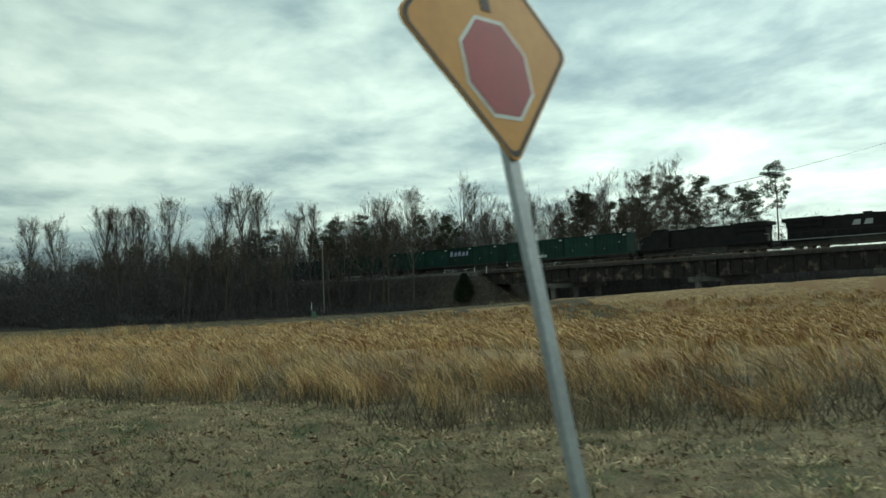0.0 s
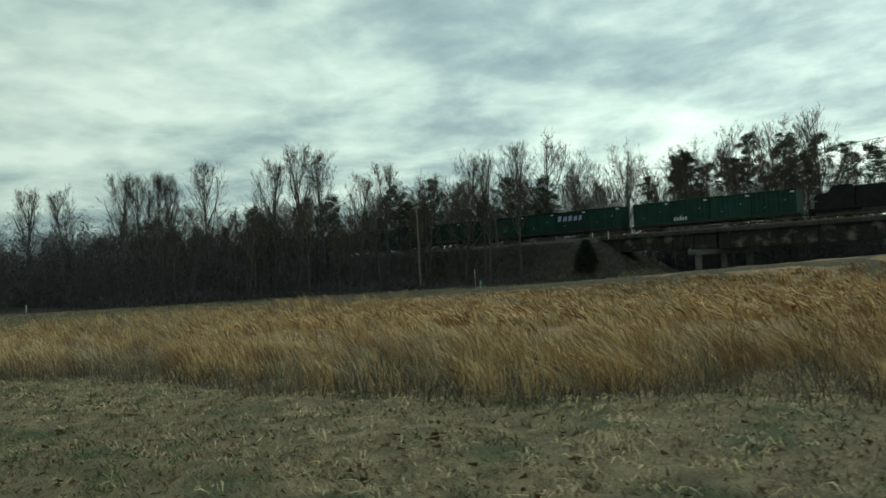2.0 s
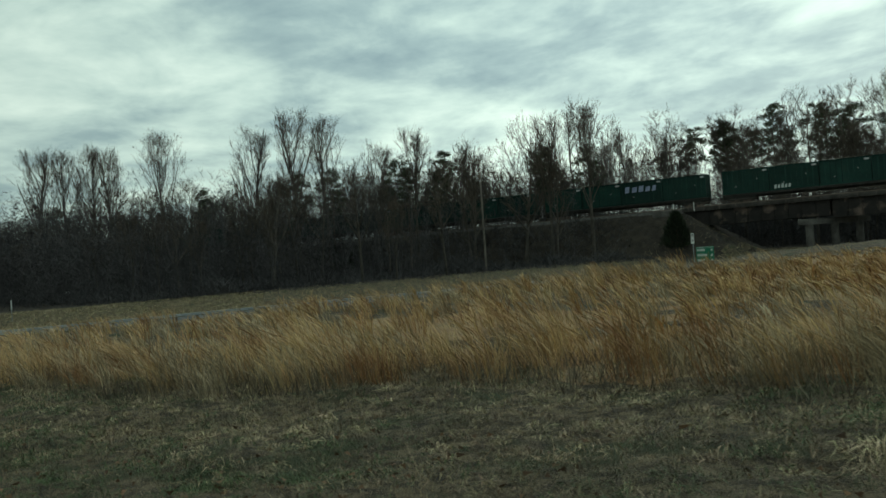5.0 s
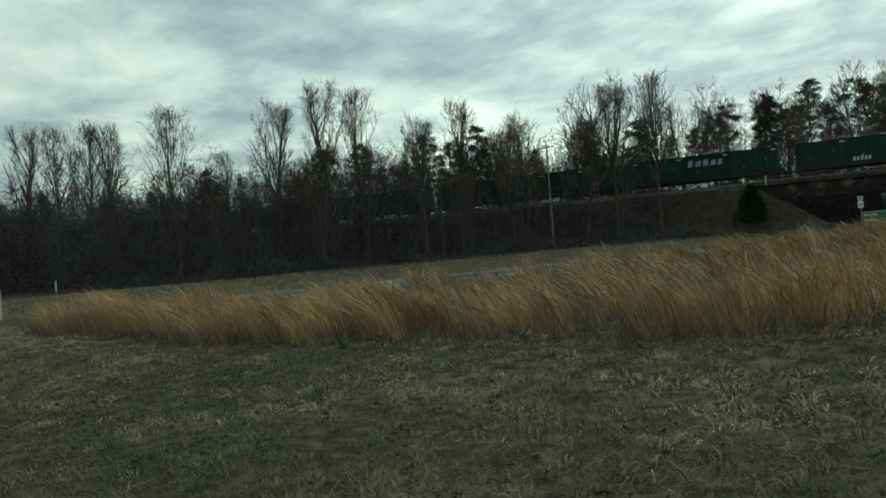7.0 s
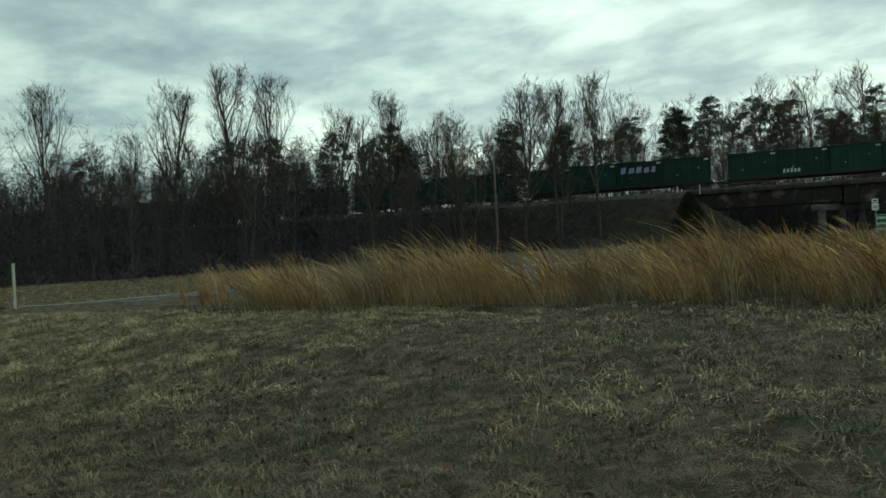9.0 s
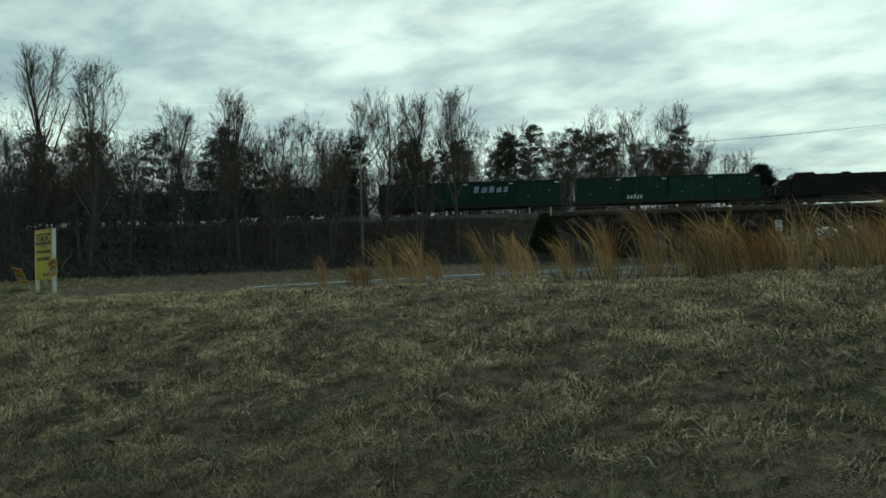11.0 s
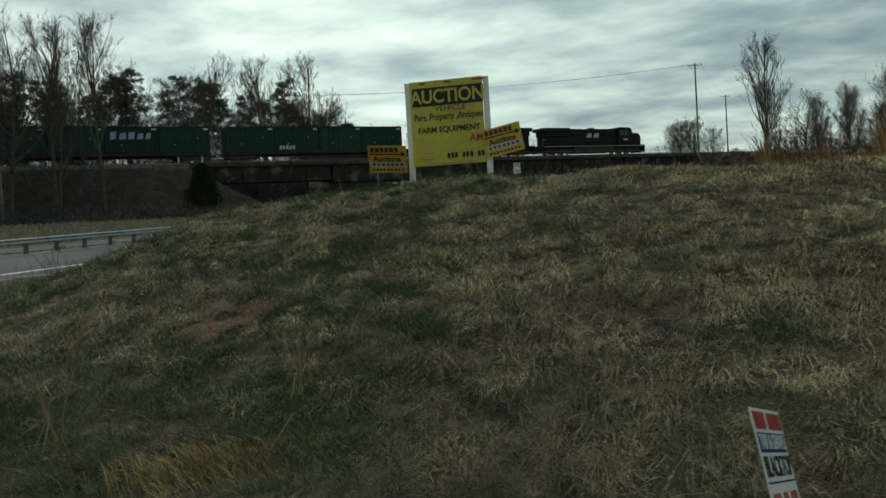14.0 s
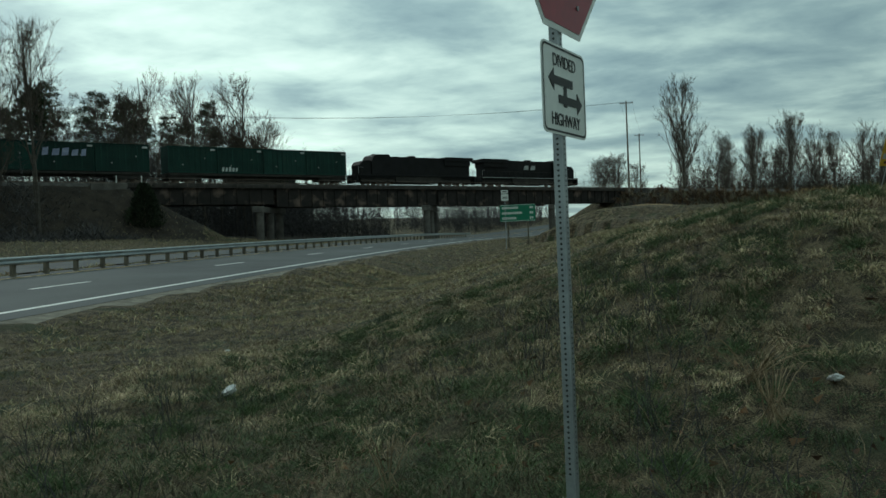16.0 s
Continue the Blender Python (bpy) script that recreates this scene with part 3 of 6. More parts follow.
def locomotive(m, label, flip):
    L = 24.0
    top = empty("locomotive", m @ (Matrix.Rotation(math.pi, 4, "Z") if flip else Matrix()), label, "locomotive", "pair of locomotives")
    h = L / 2
    bm = bmesh.new()
    box(bm, -h + 0.3, h - 0.3, -1.5, 1.5, 1.35, 1.62, 0.03)
    box(bm, -h, -h + 0.35, -1.45, 1.45, 0.35, 1.62, 0.03)
    box(bm, h - 0.35, h, -1.45, 1.45, 0.3, 1.62, 0.03)
    box(bm, -h + 0.6, h - 0.6, -1.3, 1.3, 1.05, 1.36, 0.02)
    part("underframe", bm, M_LOCO, top, "black underframe with a pale sill stripe")
    bm = bmesh.new()
    box(bm, -h + 0.35, h - 0.35, -1.52, -1.503, 1.42, 1.5)
    part("sill_stripe", bm, M_GREY, top, "thin pale reflective stripe")
    bm = bmesh.new()
    prism(bm, [(-4.2, 0.34), (4.2, 0.34), (4.6, 0.62), (4.6, 1.35), (-4.6, 1.35), (-4.6, 0.62)], -1.35, 1.35)
    part("fuel_tank", bm, M_LOCOG, top)
    bm = bmesh.new()
    prism(bm, [(-h + 1.0, 1.62), (h - 6.4, 1.62), (h - 6.4, 4.42), (h - 6.6, 4.55), (-h + 1.2, 4.55), (-h + 1.0, 4.4)], -1.0, 1.0)
    part("hood", bm, M_LOCO, top, "long black engine hood")
    for i in range(9):
        x = -h + 6.2 + i * 1.15
        bm = bmesh.new()
        box(bm, x - 0.48, x + 0.48, -1.015, -1.0, 1.8, 3.6, 0.004)
        part("hood_door", bm, M_LOCO, top)
    bm = bmesh.new()
    prism(bm, [(-h + 0.45, 4.12), (-h + 6.6, 4.12), (-h + 6.6, 4.6), (-h + 6.4, 4.72), (-h + 0.65, 4.72), (-h + 0.45, 4.6)], -1.5, 1.5)
    prism(bm, [(-h + 0.98, 3.3), (-h + 6.5, 3.3), (-h + 6.5, 4.2), (-h + 0.98, 4.2)], -1.28, 1.28)
    part("radiator", bm, M_LOCO, top, "flared black radiator housing")
    for x, r in ((-h + 8.2, 0.5), (-h + 9.6, 0.5), (h - 10.5, 0.45), (h - 8.4, 0.6)):
        bm = bmesh.new()
        tube(bm, (x, 0, 4.5), (x, 0, 4.66), r, r * 0.85, n=14)
        part("roof_vent", bm, M_LOCO, top)
    bm = bmesh.new()
    box(bm, h - 12.2, h - 11.0, -0.35, 0.35, 4.5, 4.85, 0.05)
    part("exhaust_stack", bm, M_LOCO, top)
    bm = bmesh.new()
    prism(bm, [(h - 6.4, 1.62), (h - 2.9, 1.62), (h - 2.9, 3.75), (h - 3.25, 4.5), (h - 3.7, 4.78), (h - 6.1, 4.84), (h - 6.4, 4.6)], -1.5, 1.5)
    c = part("cab", bm, M_LOCO, top, "black driver's cab")
    for x0, x1 in ((h - 5.9, h - 5.05), (h - 4.9, h - 4.1)):
        bm = bmesh.new()
        box(bm, x0, x1, -1.515, -1.49, 3.35, 4.15)
        part("cab_window", bm, M_GLASS, c)
    bm = bmesh.new()
    box(bm, h - 4.6, h - 3.9, -0.3, 0.3, 4.7, 4.95, 0.05)
    part("roof_box", bm, M_LOCO, c)
    bm = bmesh.new()
    prism(bm, [(h - 2.9, 1.62), (h - 0.85, 1.62), (h - 0.8, 3.1), (h - 1.15, 3.6), (h - 1.6, 3.78), (h - 2.9, 3.85)], -1.25, 1.25)
    n = part("nose", bm, M_LOCO, top, "tall blunt black nose")
    for x in (-h + 0.45, h - 0.45):
        for yy in (-1.35, 1.35):
            bm = bmesh.new()
            tube(bm, (x, yy, 1.6), (x, yy, 2.7), 0.025, n=6)
            tube(bm, (x, yy, 2.7), (x * 0.93, yy, 2.7), 0.025, n=6)
            part("handrail", bm, M_GREY, top)
    bm = bmesh.new()
    for i in range(11):
        x = -h + 1.5 + i * 1.7
        if x < h - 6.5:
            tube(bm, (x, -1.42, 1.6), (x, -1.42, 2.55), 0.02, n=5)
    tube(bm, (-h + 1.5, -1.42, 2.55), (h - 6.6, -1.42, 2.55), 0.02, n=5)
    part("walkway_rail", bm, M_LOCOG, top)
    # emblem on the hood as plain shapes
    for x, w, z0, z1 in ((-0.9, 1.3, 3.0, 3.75), (0.75, 1.3, 3.0, 3.75)):
        bm = bmesh.new()
        prism(bm, [(x - w / 2, z0), (x + w / 2 - 0.15, z0), (x + w / 2, z1), (x - w / 2 + 0.35, z1)], -1.04, -1.02)
        part("emblem", bm, M_GREY, top, "plain pale emblem shape")
    bm = bmesh.new()
    box(bm, h - 5.2, h - 4.2, -1.53, -1.505, 2.45, 2.75)
    part("number_bar", bm, M_GREY, top, "plain pale bar in place of a number")
    for x in (-h + 4.2, h - 4.4):
        bogie(top, x, 3)
    for x in (-h - 0.25, h + 0.25):
        bm = bmesh.new()
        box(bm, x - 0.35, x + 0.35, -0.15, 0.15, 0.75, 1.05, 0.04)
        part("coupler", bm, M_LOCOG, top)
    return top


PIECES = {}


def piece(name, size, material, parent, at):
    """A plain bar that shares its mesh with all bars of its name and size."""
    key = (name, tuple(round(v, 3) for v in size))
    if key not in PIECES:
        bm = bmesh.new()
        box(bm, -size[0] / 2, size[0] / 2, -size[1] / 2, size[1] / 2, -size[2] / 2, size[2] / 2)
        ob = part(name, bm, material, parent)
        PIECES[key] = ob.data
    else:
        ob = new(name, PIECES[key])
        ob.parent = parent
    ob.matrix_basis = pose(*at)
    return ob


def container_car(m, mark):
    L = 28.2
    top = empty("container_wagon", m, "wagon of four dark green containers" + mark[0], "railway wagon", "wagons of the freight train")
    bm = bmesh.new()
    box(bm, -L / 2, L / 2, -0.35, 0.35, 0.7, 1.3, 0.02)
    for sy in (-1.35, 1.2):
        box(bm, -L / 2 + 0.2, L / 2 - 0.2, sy, sy + 0.15, 1.0, 1.3, 0.01)
    for i in range(9):
        x = -L / 2 + 0.6 + i * (L - 1.2) / 8
        box(bm, x - 0.15, x + 0.15, -1.4, 1.4, 1.05, 1.28)
    part("wagon_frame", bm, M_LOCOG, top, "low grimy steel wagon frame")
    cw = (L - 0.4) / 4
    for k in range(4):
        x0 = -L / 2 + 0.2 + k * cw + 0.06
        x1 = x0 + cw - 0.12
        bm = bmesh.new()
        box(bm, x0, x1, -1.32, 1.32, 1.36, 4.95, 0.02)
        c = part("container", bm, M_CONT, top, "dark green ribbed steel container")
        for z in (1.36, 4.8):
            piece("edge_rail", (x1 - x0 + 0.04, 2.8, 0.16), M_CONT, c, ((x0 + x1) / 2, 0, z + 0.08))
        for x in (x0 + 0.07, x1 - 0.07):
            for sy in (-1.33, 1.33):
                piece("corner_post", (0.14, 0.14, 3.27), M_CONT, c, (x, sy, 3.16))
        for i in range(1, 9):
            piece("rib", (0.14, 2.74, 3.28), M_CONT, c, (x0 + (x1 - x0) * i / 9, 0, 3.16))
        bm = bmesh.new()
        box(bm, x1 - 0.85, x1 - 0.2, -1.412, -1.402, 4.45, 4.68)
        part("label_plate", bm, M_GREY, c, "small pale label plate")
        for q in range(2):
            bm = bmesh.new()
            xx = x0 + (0.28 + 0.45 * q) * cw
            box(bm, xx, xx + 0.14, -1.385, -1.372, 2.4 + 0.9 * q, 2.55 + 0.9 * q)
            part("latch_plate", bm, M_GREY, c)
        if k in mark[1]:
            colour, z0, tall, step = mark[2]
            bm = bmesh.new()
            rg = random.Random(k * 7 + 3)
            xx = x0 + 0.6
            letters = 0
            while xx < x1 - 1.2 and letters < 5:
                letters += 1
                w, up = step * rg.uniform(0.5, 0.75), tall * rg.uniform(0.7, 1.0)
                prism(bm, [(xx, z0), (xx + w, z0 + 0.08 * tall), (xx + w * 1.15, z0 + up), (xx + w * 0.2, z0 + up * 0.9)], -1.425, -1.402)
                xx += step
            part("graffiti", bm, colour, c, "sprayed pale graffiti as plain blocks")
    for x in (-L / 2 + 2.6, L / 2 - 2.6):
        bogie(top, x, 2)
    for x in (-L / 2 - 0.3, L / 2 + 0.3):
        bm = bmesh.new()
        box(bm, x - 0.5, x + 0.5, -0.13, 0.13, 0.8, 1.05, 0.03)
        part("coupler", bm, M_LOCOG, top)
    return top


FRONT = 84.0
locomotive(rail_m(FRONT - 12.2, 0, RZ), "black diesel freight locomotive leading the train across the bridge", False)
locomotive(rail_m(FRONT - 37.4, 0, RZ), "black diesel freight locomotive coupled cab-backward behind the leader", True)
MARKS = [(", white graffiti low on its side", (1,), (M_GRAFW, 1.6, 0.75, 0.5)), (", lilac graffiti letters along its top", (2,), (M_GRAF, 3.2, 1.15, 1.15)), ("", (), None)]
for k in range(8):
    container_car(rail_m(FRONT - 50.4 - 14.6 - k * 30.2, 0, RZ), MARKS[min(k, 2)])

# ---- trees ----
def tubes(segs, n):
    """Joined tapering tubes; segs: rows of a, b, ra, rb."""
    a, b = segs[:, 0:3], segs[:, 3:6]
    w = b - a
    w = w / np.maximum(np.linalg.norm(w, axis=1, keepdims=True), 1e-9)
    ref = np.where(np.abs(w[:, 2:3]) > 0.9, [[1.0, 0, 0]], [[0, 0, 1.0]])
    p = np.cross(w, ref)
    p /= np.linalg.norm(p, axis=1, keepdims=True)
    q = np.cross(w, p)
    ang = np.arange(n) * 2 * np.pi / n
    ring = p[:, None, :] * np.cos(ang)[None, :, None] + q[:, None, :] * np.sin(ang)[None, :, None]
    v = np.concatenate([a[:, None, :] + ring * segs[:, 6][:, None, None], b[:, None, :] + ring * segs[:, 7][:, None, None]], 1)
    base = np.arange(len(segs))[:, None] * 2 * n
    k = np.arange(n)
    k2 = (k + 1) % n
    f = np.stack([base + k, base + k2, base + n + k2, base + n + k], -1)
    return v.reshape(-1, 3), f.ravel()


def slivers(a, b, width, rng):
    """Thin triangles from a to b, the width across at a."""
    w = b - a
    side = np.cross(w, rng.normal(size=w.shape))
    side /= np.maximum(np.linalg.norm(side, axis=1, keepdims=True), 1e-9)
    side *= np.reshape(width, (-1, 1)) / 2
    v = np.stack([a - side, a + side, b], 1).reshape(-1, 3)
    return v, np.arange(len(v))


def bare_tree(seed, high, wide, low, twigs, limbs=16, stems=1, fat=0.024, steep=0.5):
    """Meshes of trunk with limbs, and of the twigs, for a leafless tree that stands at the origin.
    The limbs sweep up and end at a lobed, round-topped crown that begins at low and is wide times the height in radius."""
    rng = np.random.default_rng(seed)
    segs, tips = [], []
    phase = rng.uniform(0, 6.28, 3)

    def room(q, slack):
        g = (q[2] / high - low) / (1 - low)
        if g >= slack + 0.04:
            return False
        g = min(g / max(slack, 0.9), 0.999)
        az = np.arctan2(q[1], q[0])
        lobe = 1 + 0.2 * np.sin(2 * az + phase[0]) + 0.15 * np.sin(3 * az + phase[1] + g * 4)
        return np.hypot(q[0], q[1]) < wide * high * slack * lobe * (0.35 if g < 0.05 else g**0.6 * (1 - g) ** 0.45 / 0.488 + 0.05)

    def grow(p, w, length, r, level):
        slack = rng.uniform(0.85, 1.06)
        n = (10, 7, 5, 3)[level]
        wob = (0.04, 0.09, 0.13, 0.16)[level]
        pts = [p]
        for i in range(n):
            w = w + rng.normal(0, wob, 3) + np.array([0, 0, (0.03, 0.13, 0.09, 0.05)[level]])
            w /= np.linalg.norm(w)
            q = pts[-1] + w * length / n
            if level and i > 1 and not room(q, slack):
                break
            r0, r1 = r * (1 - 0.88 * i / n), r * (1 - 0.88 * (i + 1) / n)
            segs.append((*pts[-1], *q, r0, r1, level))
            pts.append(q)
        n = len(pts) - 1
        if level < 3:
            kids = (limbs // stems, 7, 4)[level]
            for j in range(kids):
                f = low * 0.92 + (0.86 - low * 0.92) * ((j + rng.random()) / kids) ** 1.15 if level == 0 else rng.uniform(0.22, 0.98)
                i = min(int(f * n), n - 1)
                o = pts[i] + (pts[i + 1] - pts[i]) * (f * n - i)
                az = rng.uniform(0, 2 * np.pi)
                out = np.array([np.cos(az), np.sin(az), 0.0])
                if level == 0:
                    g = (f - low) / (1 - low)
                    ww = np.array([0, 0, 1.0]) + out * steep * rng.uniform(0.75, 1.5) * (1.35 - 0.5 * g)
                    ln = high * (0.56 - 0.30 * g) * rng.uniform(0.65, 1.1)
                    rr = max(r * (1 - 0.88 * f) * rng.uniform(0.4, 0.75), 0.02)
                else:
                    here = pts[i + 1] - pts[i]
                    here /= np.linalg.norm(here)
                    ww = here + out * rng.uniform(0.45, 0.95) + [0, 0, 0.12]
                    ln = length * rng.uniform(0.3, 0.58) * (1.1 - 0.35 * f)
                    rr = max(r * (1 - 0.7 * f) * 0.55, 0.011)
                grow(o, ww / np.linalg.norm(ww), ln, rr, level + 1)
        if level >= 1:
            for q0, q1 in zip(pts[1:-1], pts[2:]):
                tips.append((*q0, *q1))

    for k in range(stems):
        az = rng.uniform(0, 2 * np.pi)
        w = np.array([np.cos(az), np.sin(az), 0.0]) * (0.02 if stems == 1 else rng.uniform(0.06, 0.15)) + [0, 0, 1.0]
        grow(np.zeros(3), w / np.linalg.norm(w), high * (0.97 if k == 0 else rng.uniform(0.8, 0.95)), high * (0.0125 if stems == 1 else 0.0095), 0)
    segs = np.array(segs)
    tips = np.array(tips)
    pick = rng.integers(0, len(tips), twigs)
    f = rng.random((twigs, 1))
    a = tips[pick, 0:3] * (1 - f) + tips[pick, 3:6] * f
    dirw = tips[pick, 3:6] - tips[pick, 0:3]
    dirw /= np.linalg.norm(dirw, axis=1, keepdims=True)
    dirw = dirw + rng.normal(0, 0.42, (twigs, 3)) + [0, 0, 0.36]
    dirw /= np.linalg.norm(dirw, axis=1, keepdims=True)
    b = a + dirw * rng.uniform(0.35, 1.15, (twigs, 1)) * high / 24
    k = high / np.percentile(b[:, 2], 98.0)
    v2, f2 = slivers(a, b, np.full(twigs, fat), rng)
    tv, tf = tubes(segs[segs[:, 8] <= 1], 5)
    trunk = np_mesh("trunk", tv * k, tf, 4, True)
    br = segs[segs[:, 8] >= 2]
    v1, f1 = slivers(br[:, 0:3], br[:, 3:6] + (br[:, 3:6] - br[:, 0:3]) * 0.3, np.maximum(br[:, 6] * 2.0, 0.03), rng)
    crown = np_mesh("crown", np.concatenate([v1, v2]) * k, np.concatenate([f1, f2 + len(v1)]), 3)
    trunk.materials.append(M_BARK)
    crown.materials.append(M_TWIG)
    return trunk, crown


def pine_tree(seed, high, wide, low, boughs=34):
    """A bare straight trunk under a round-topped crown of needle clumps at the ends of short boughs."""
    rng = np.random.default_rng(seed)
    segs = []
    pts = [np.zeros(3)]
    n = 8
    for i in range(n):
        pts.append(np.array([rng.normal(0, 0.12), rng.normal(0, 0.12), high * 0.96 * (i + 1) / n]) + pts[-1] * [1, 1, 0])
        segs.append((*pts[-2], *pts[-1], high * 0.0105 * (1 - 0.8 * i / n), high * 0.0105 * (1 - 0.8 * (i + 1) / n)))
    A, B = [], []
    lop = rng.uniform(0, 6.28)
    for j in range(boughs):
        g = ((j + rng.random()) / boughs) ** 0.8
        f = low + (0.97 - low) * g
        i = min(int(f / 0.96 * n), n - 1)
        o = pts[i] + (pts[i + 1] - pts[i]) * min(f / 0.96 * n - i, 1.0)
        az = j * 2.4 + rng.normal(0, 0.6)
        full = np.sqrt(max(1 - ((g - 0.4) / 0.64) ** 2, 0.03)) * (0.78 + 0.22 * np.cos(az - lop))
        reach = wide * full * (rng.uniform(0.55, 1.1) if rng.random() < 0.8 else rng.uniform(0.2, 1.35))
        tip = o + np.array([np.cos(az) * reach, np.sin(az) * reach, reach * rng.uniform(-0.1, 0.35)])
        segs.append((*o, *tip, 0.06, 0.02))
        for q in range(3):
            along = (rng.uniform(0.9, 1.0), rng.uniform(0.6, 0.9), rng.uniform(0.25, 0.6))[q]
            c = o + (tip - o) * along + rng.normal(0, 0.28, 3) * [1, 1, 0.7]
            m = (84, 58, 26)[q]
            w = rng.normal(size=(m, 3))
            w /= np.linalg.norm(w, axis=1, keepdims=True)
            rad = rng.uniform(0.45, 0.85) * (0.7 + 0.1 * wide)
            a = c + w * rng.random((m, 1)) ** 0.45 * rad * [1, 1, 0.6]
            A.append(a)
            B.append(a + (w * [1, 1, 0.7] + rng.normal(0, 0.55, (m, 3))) * 0.24)
    A, B = np.concatenate(A), np.concatenate(B)
    k = high / B[:, 2].max()
    tv, tf = tubes(np.array(segs), 5)
    trunk = np_mesh("trunk", tv * k, tf, 4, True)
    v, f = slivers(A, B, np.full(len(A), 0.12), rng)
    crown = np_mesh("crown", v * k, f, 3)
    trunk.materials.append(M_PINEBARK)
    crown.materials.append(M_NEEDLE)
    return trunk, crown


def plant(name, kind, x, y, high, base_high, turn, label, category, group="", z=None):
    trunk, crown = kind
    g = float(land(x, y)) if z is None else z
    k = high / base_high
    top = new(name)
    top.matrix_world = pose(x, y, g - 0.25, 0, 0, turn) @ Matrix.Diagonal((k, k, k, 1))
    tagged(top, label, category, group)
    for nm, me in (("trunk", trunk), ("crown", crown)):
        o = new(nm, me)
        o.parent = top
    return top


POPLAR = [bare_tree(11 + k, 25.0, (0.118, 0.145, 0.13)[k], 0.40, 4600, 20, 1 + k % 2, 0.023, 0.36) for k in range(3)]
OAK = [bare_tree(31 + k, 20.0, 0.23, 0.26, 4600, 20, 1 + k % 2, 0.023, 0.8) for k in range(3)]
SLIM = [bare_tree(51 + k, 18.0, 0.16, 0.3, 2200, 13, 1, 0.028) for k in range(3)]
FULL = [bare_tree(91 + k, 20.0, 0.23, 0.16, 6400, 26, 1, 0.022) for k in range(2)]
PINE = [pine_tree(71 + k, 22.0, (2.9, 3.6, 3.2)[k], (0.62, 0.56, 0.66)[k], (26, 36, 22)[k]) for k in range(3)]
PINE_LOW = [pine_tree(81 + k, 20.0, (3.5, 3.0, 2.7)[k], (0.5, 0.58, 0.42)[k], (34, 24, 30)[k]) for k in range(3)]

rt = random.Random(5)
# the tall leafless trees in front of the bank: along, off the track, tip height
FRONT_ROW = [(-154, -13, 39.6), (-143, -13, 37.9), (-134, -13, 37.6), (-126, -13.5, 36), (-109, -13, 37.4), (-84, -13, 34.8), (-71.5, -13, 36.4), (-63.5, -13, 34), (-54, -12, 27.8), (-44, -13, 29), (-34, -12, 25.2), (-23.5, -13, 27.4), (-18.7, -13, 27.6), (-13, -10, 28.9), (-189, -13, 39), (-218, -14, 42)]
for k, (s0, t0, tip) in enumerate(FRONT_ROW):
    x, y = rxy(s0, t0)
    g = float(land(x, y))
    fam = OAK if k in (10, 11) else POPLAR
    plant("tree", fam[k % 3], x, y, tip - g, 20.0 if fam is OAK else 25.0, rt.uniform(0, 360), "tall leafless hardwood with upswept limbs before the railway bank", "tree", "leafless trees along the railway")
for s0, t0, tip in [(-30, 25, 35.5), (-22, 25, 30.7), (-11.6, 25, 30.9), (26.8, 25, 32), (13.2, 25, 31), (19.4, 27, 31.5), (31.4, 30, 22.7), (-2, 35, 31), (5, 22, 27)]:
    x, y = rxy(s0, t0)
    g = float(land(x, y))
    plant("tree", OAK[rt.randrange(3)], x, y, tip - g, 20.0, rt.uniform(0, 360), "spreading leafless hardwood on the slope behind the railway", "tree", "leafless trees behind the railway")
for x, y, tip in [(-67.8, 139.5, 29.5), (-73.7, 158.1, 34.8), (-84.7, 145.7, 31.3), (-66.2, 139.8, 30), (-65.3, 162.6, 33), (-61.6, 166.4, 32.8), (-58.4, 156.9, 30.9), (-48.6, 178.4, 33.4), (-78, 150, 29), (-54, 168, 29), (-70, 151, 28.5), (-63, 152, 27.5), (-56, 161, 28), (-51, 172, 29), (-88, 140, 27), (-92, 150, 30), (-46, 172, 27), (-80, 158, 30)]:
    g = float(land(x, y))
    plant("pine_tree", PINE[rt.randrange(3)], x, y, tip - g, 22.0, rt.uniform(0, 360), "dark green loblolly pine with a bare lower trunk", "pine tree", "pines behind the railway")
for s0, t0, tip in [(-179, 0, 28.7), (-120, 0, 27.6), (-64.3, 0, 28.4), (-51.7, 0, 28), (-29.9, 0, 26.4), (-20.4, 0, 25.1), (-75.8, -8, 25.6), (-67, -8, 25.2), (-49.3, -8, 23.6), (-42.2, -8, 21.7)]:
    t0 = 9.0 if t0 == 0 else t0
    x, y = rxy(s0, t0)
    g = float(land(x, y))
    plant("pine_tree", PINE_LOW[rt.randrange(3)], x, y, tip - g, 20.0, rt.uniform(0, 360), "dense dark green pine among the leafless trees", "pine tree", "pines along the railway")
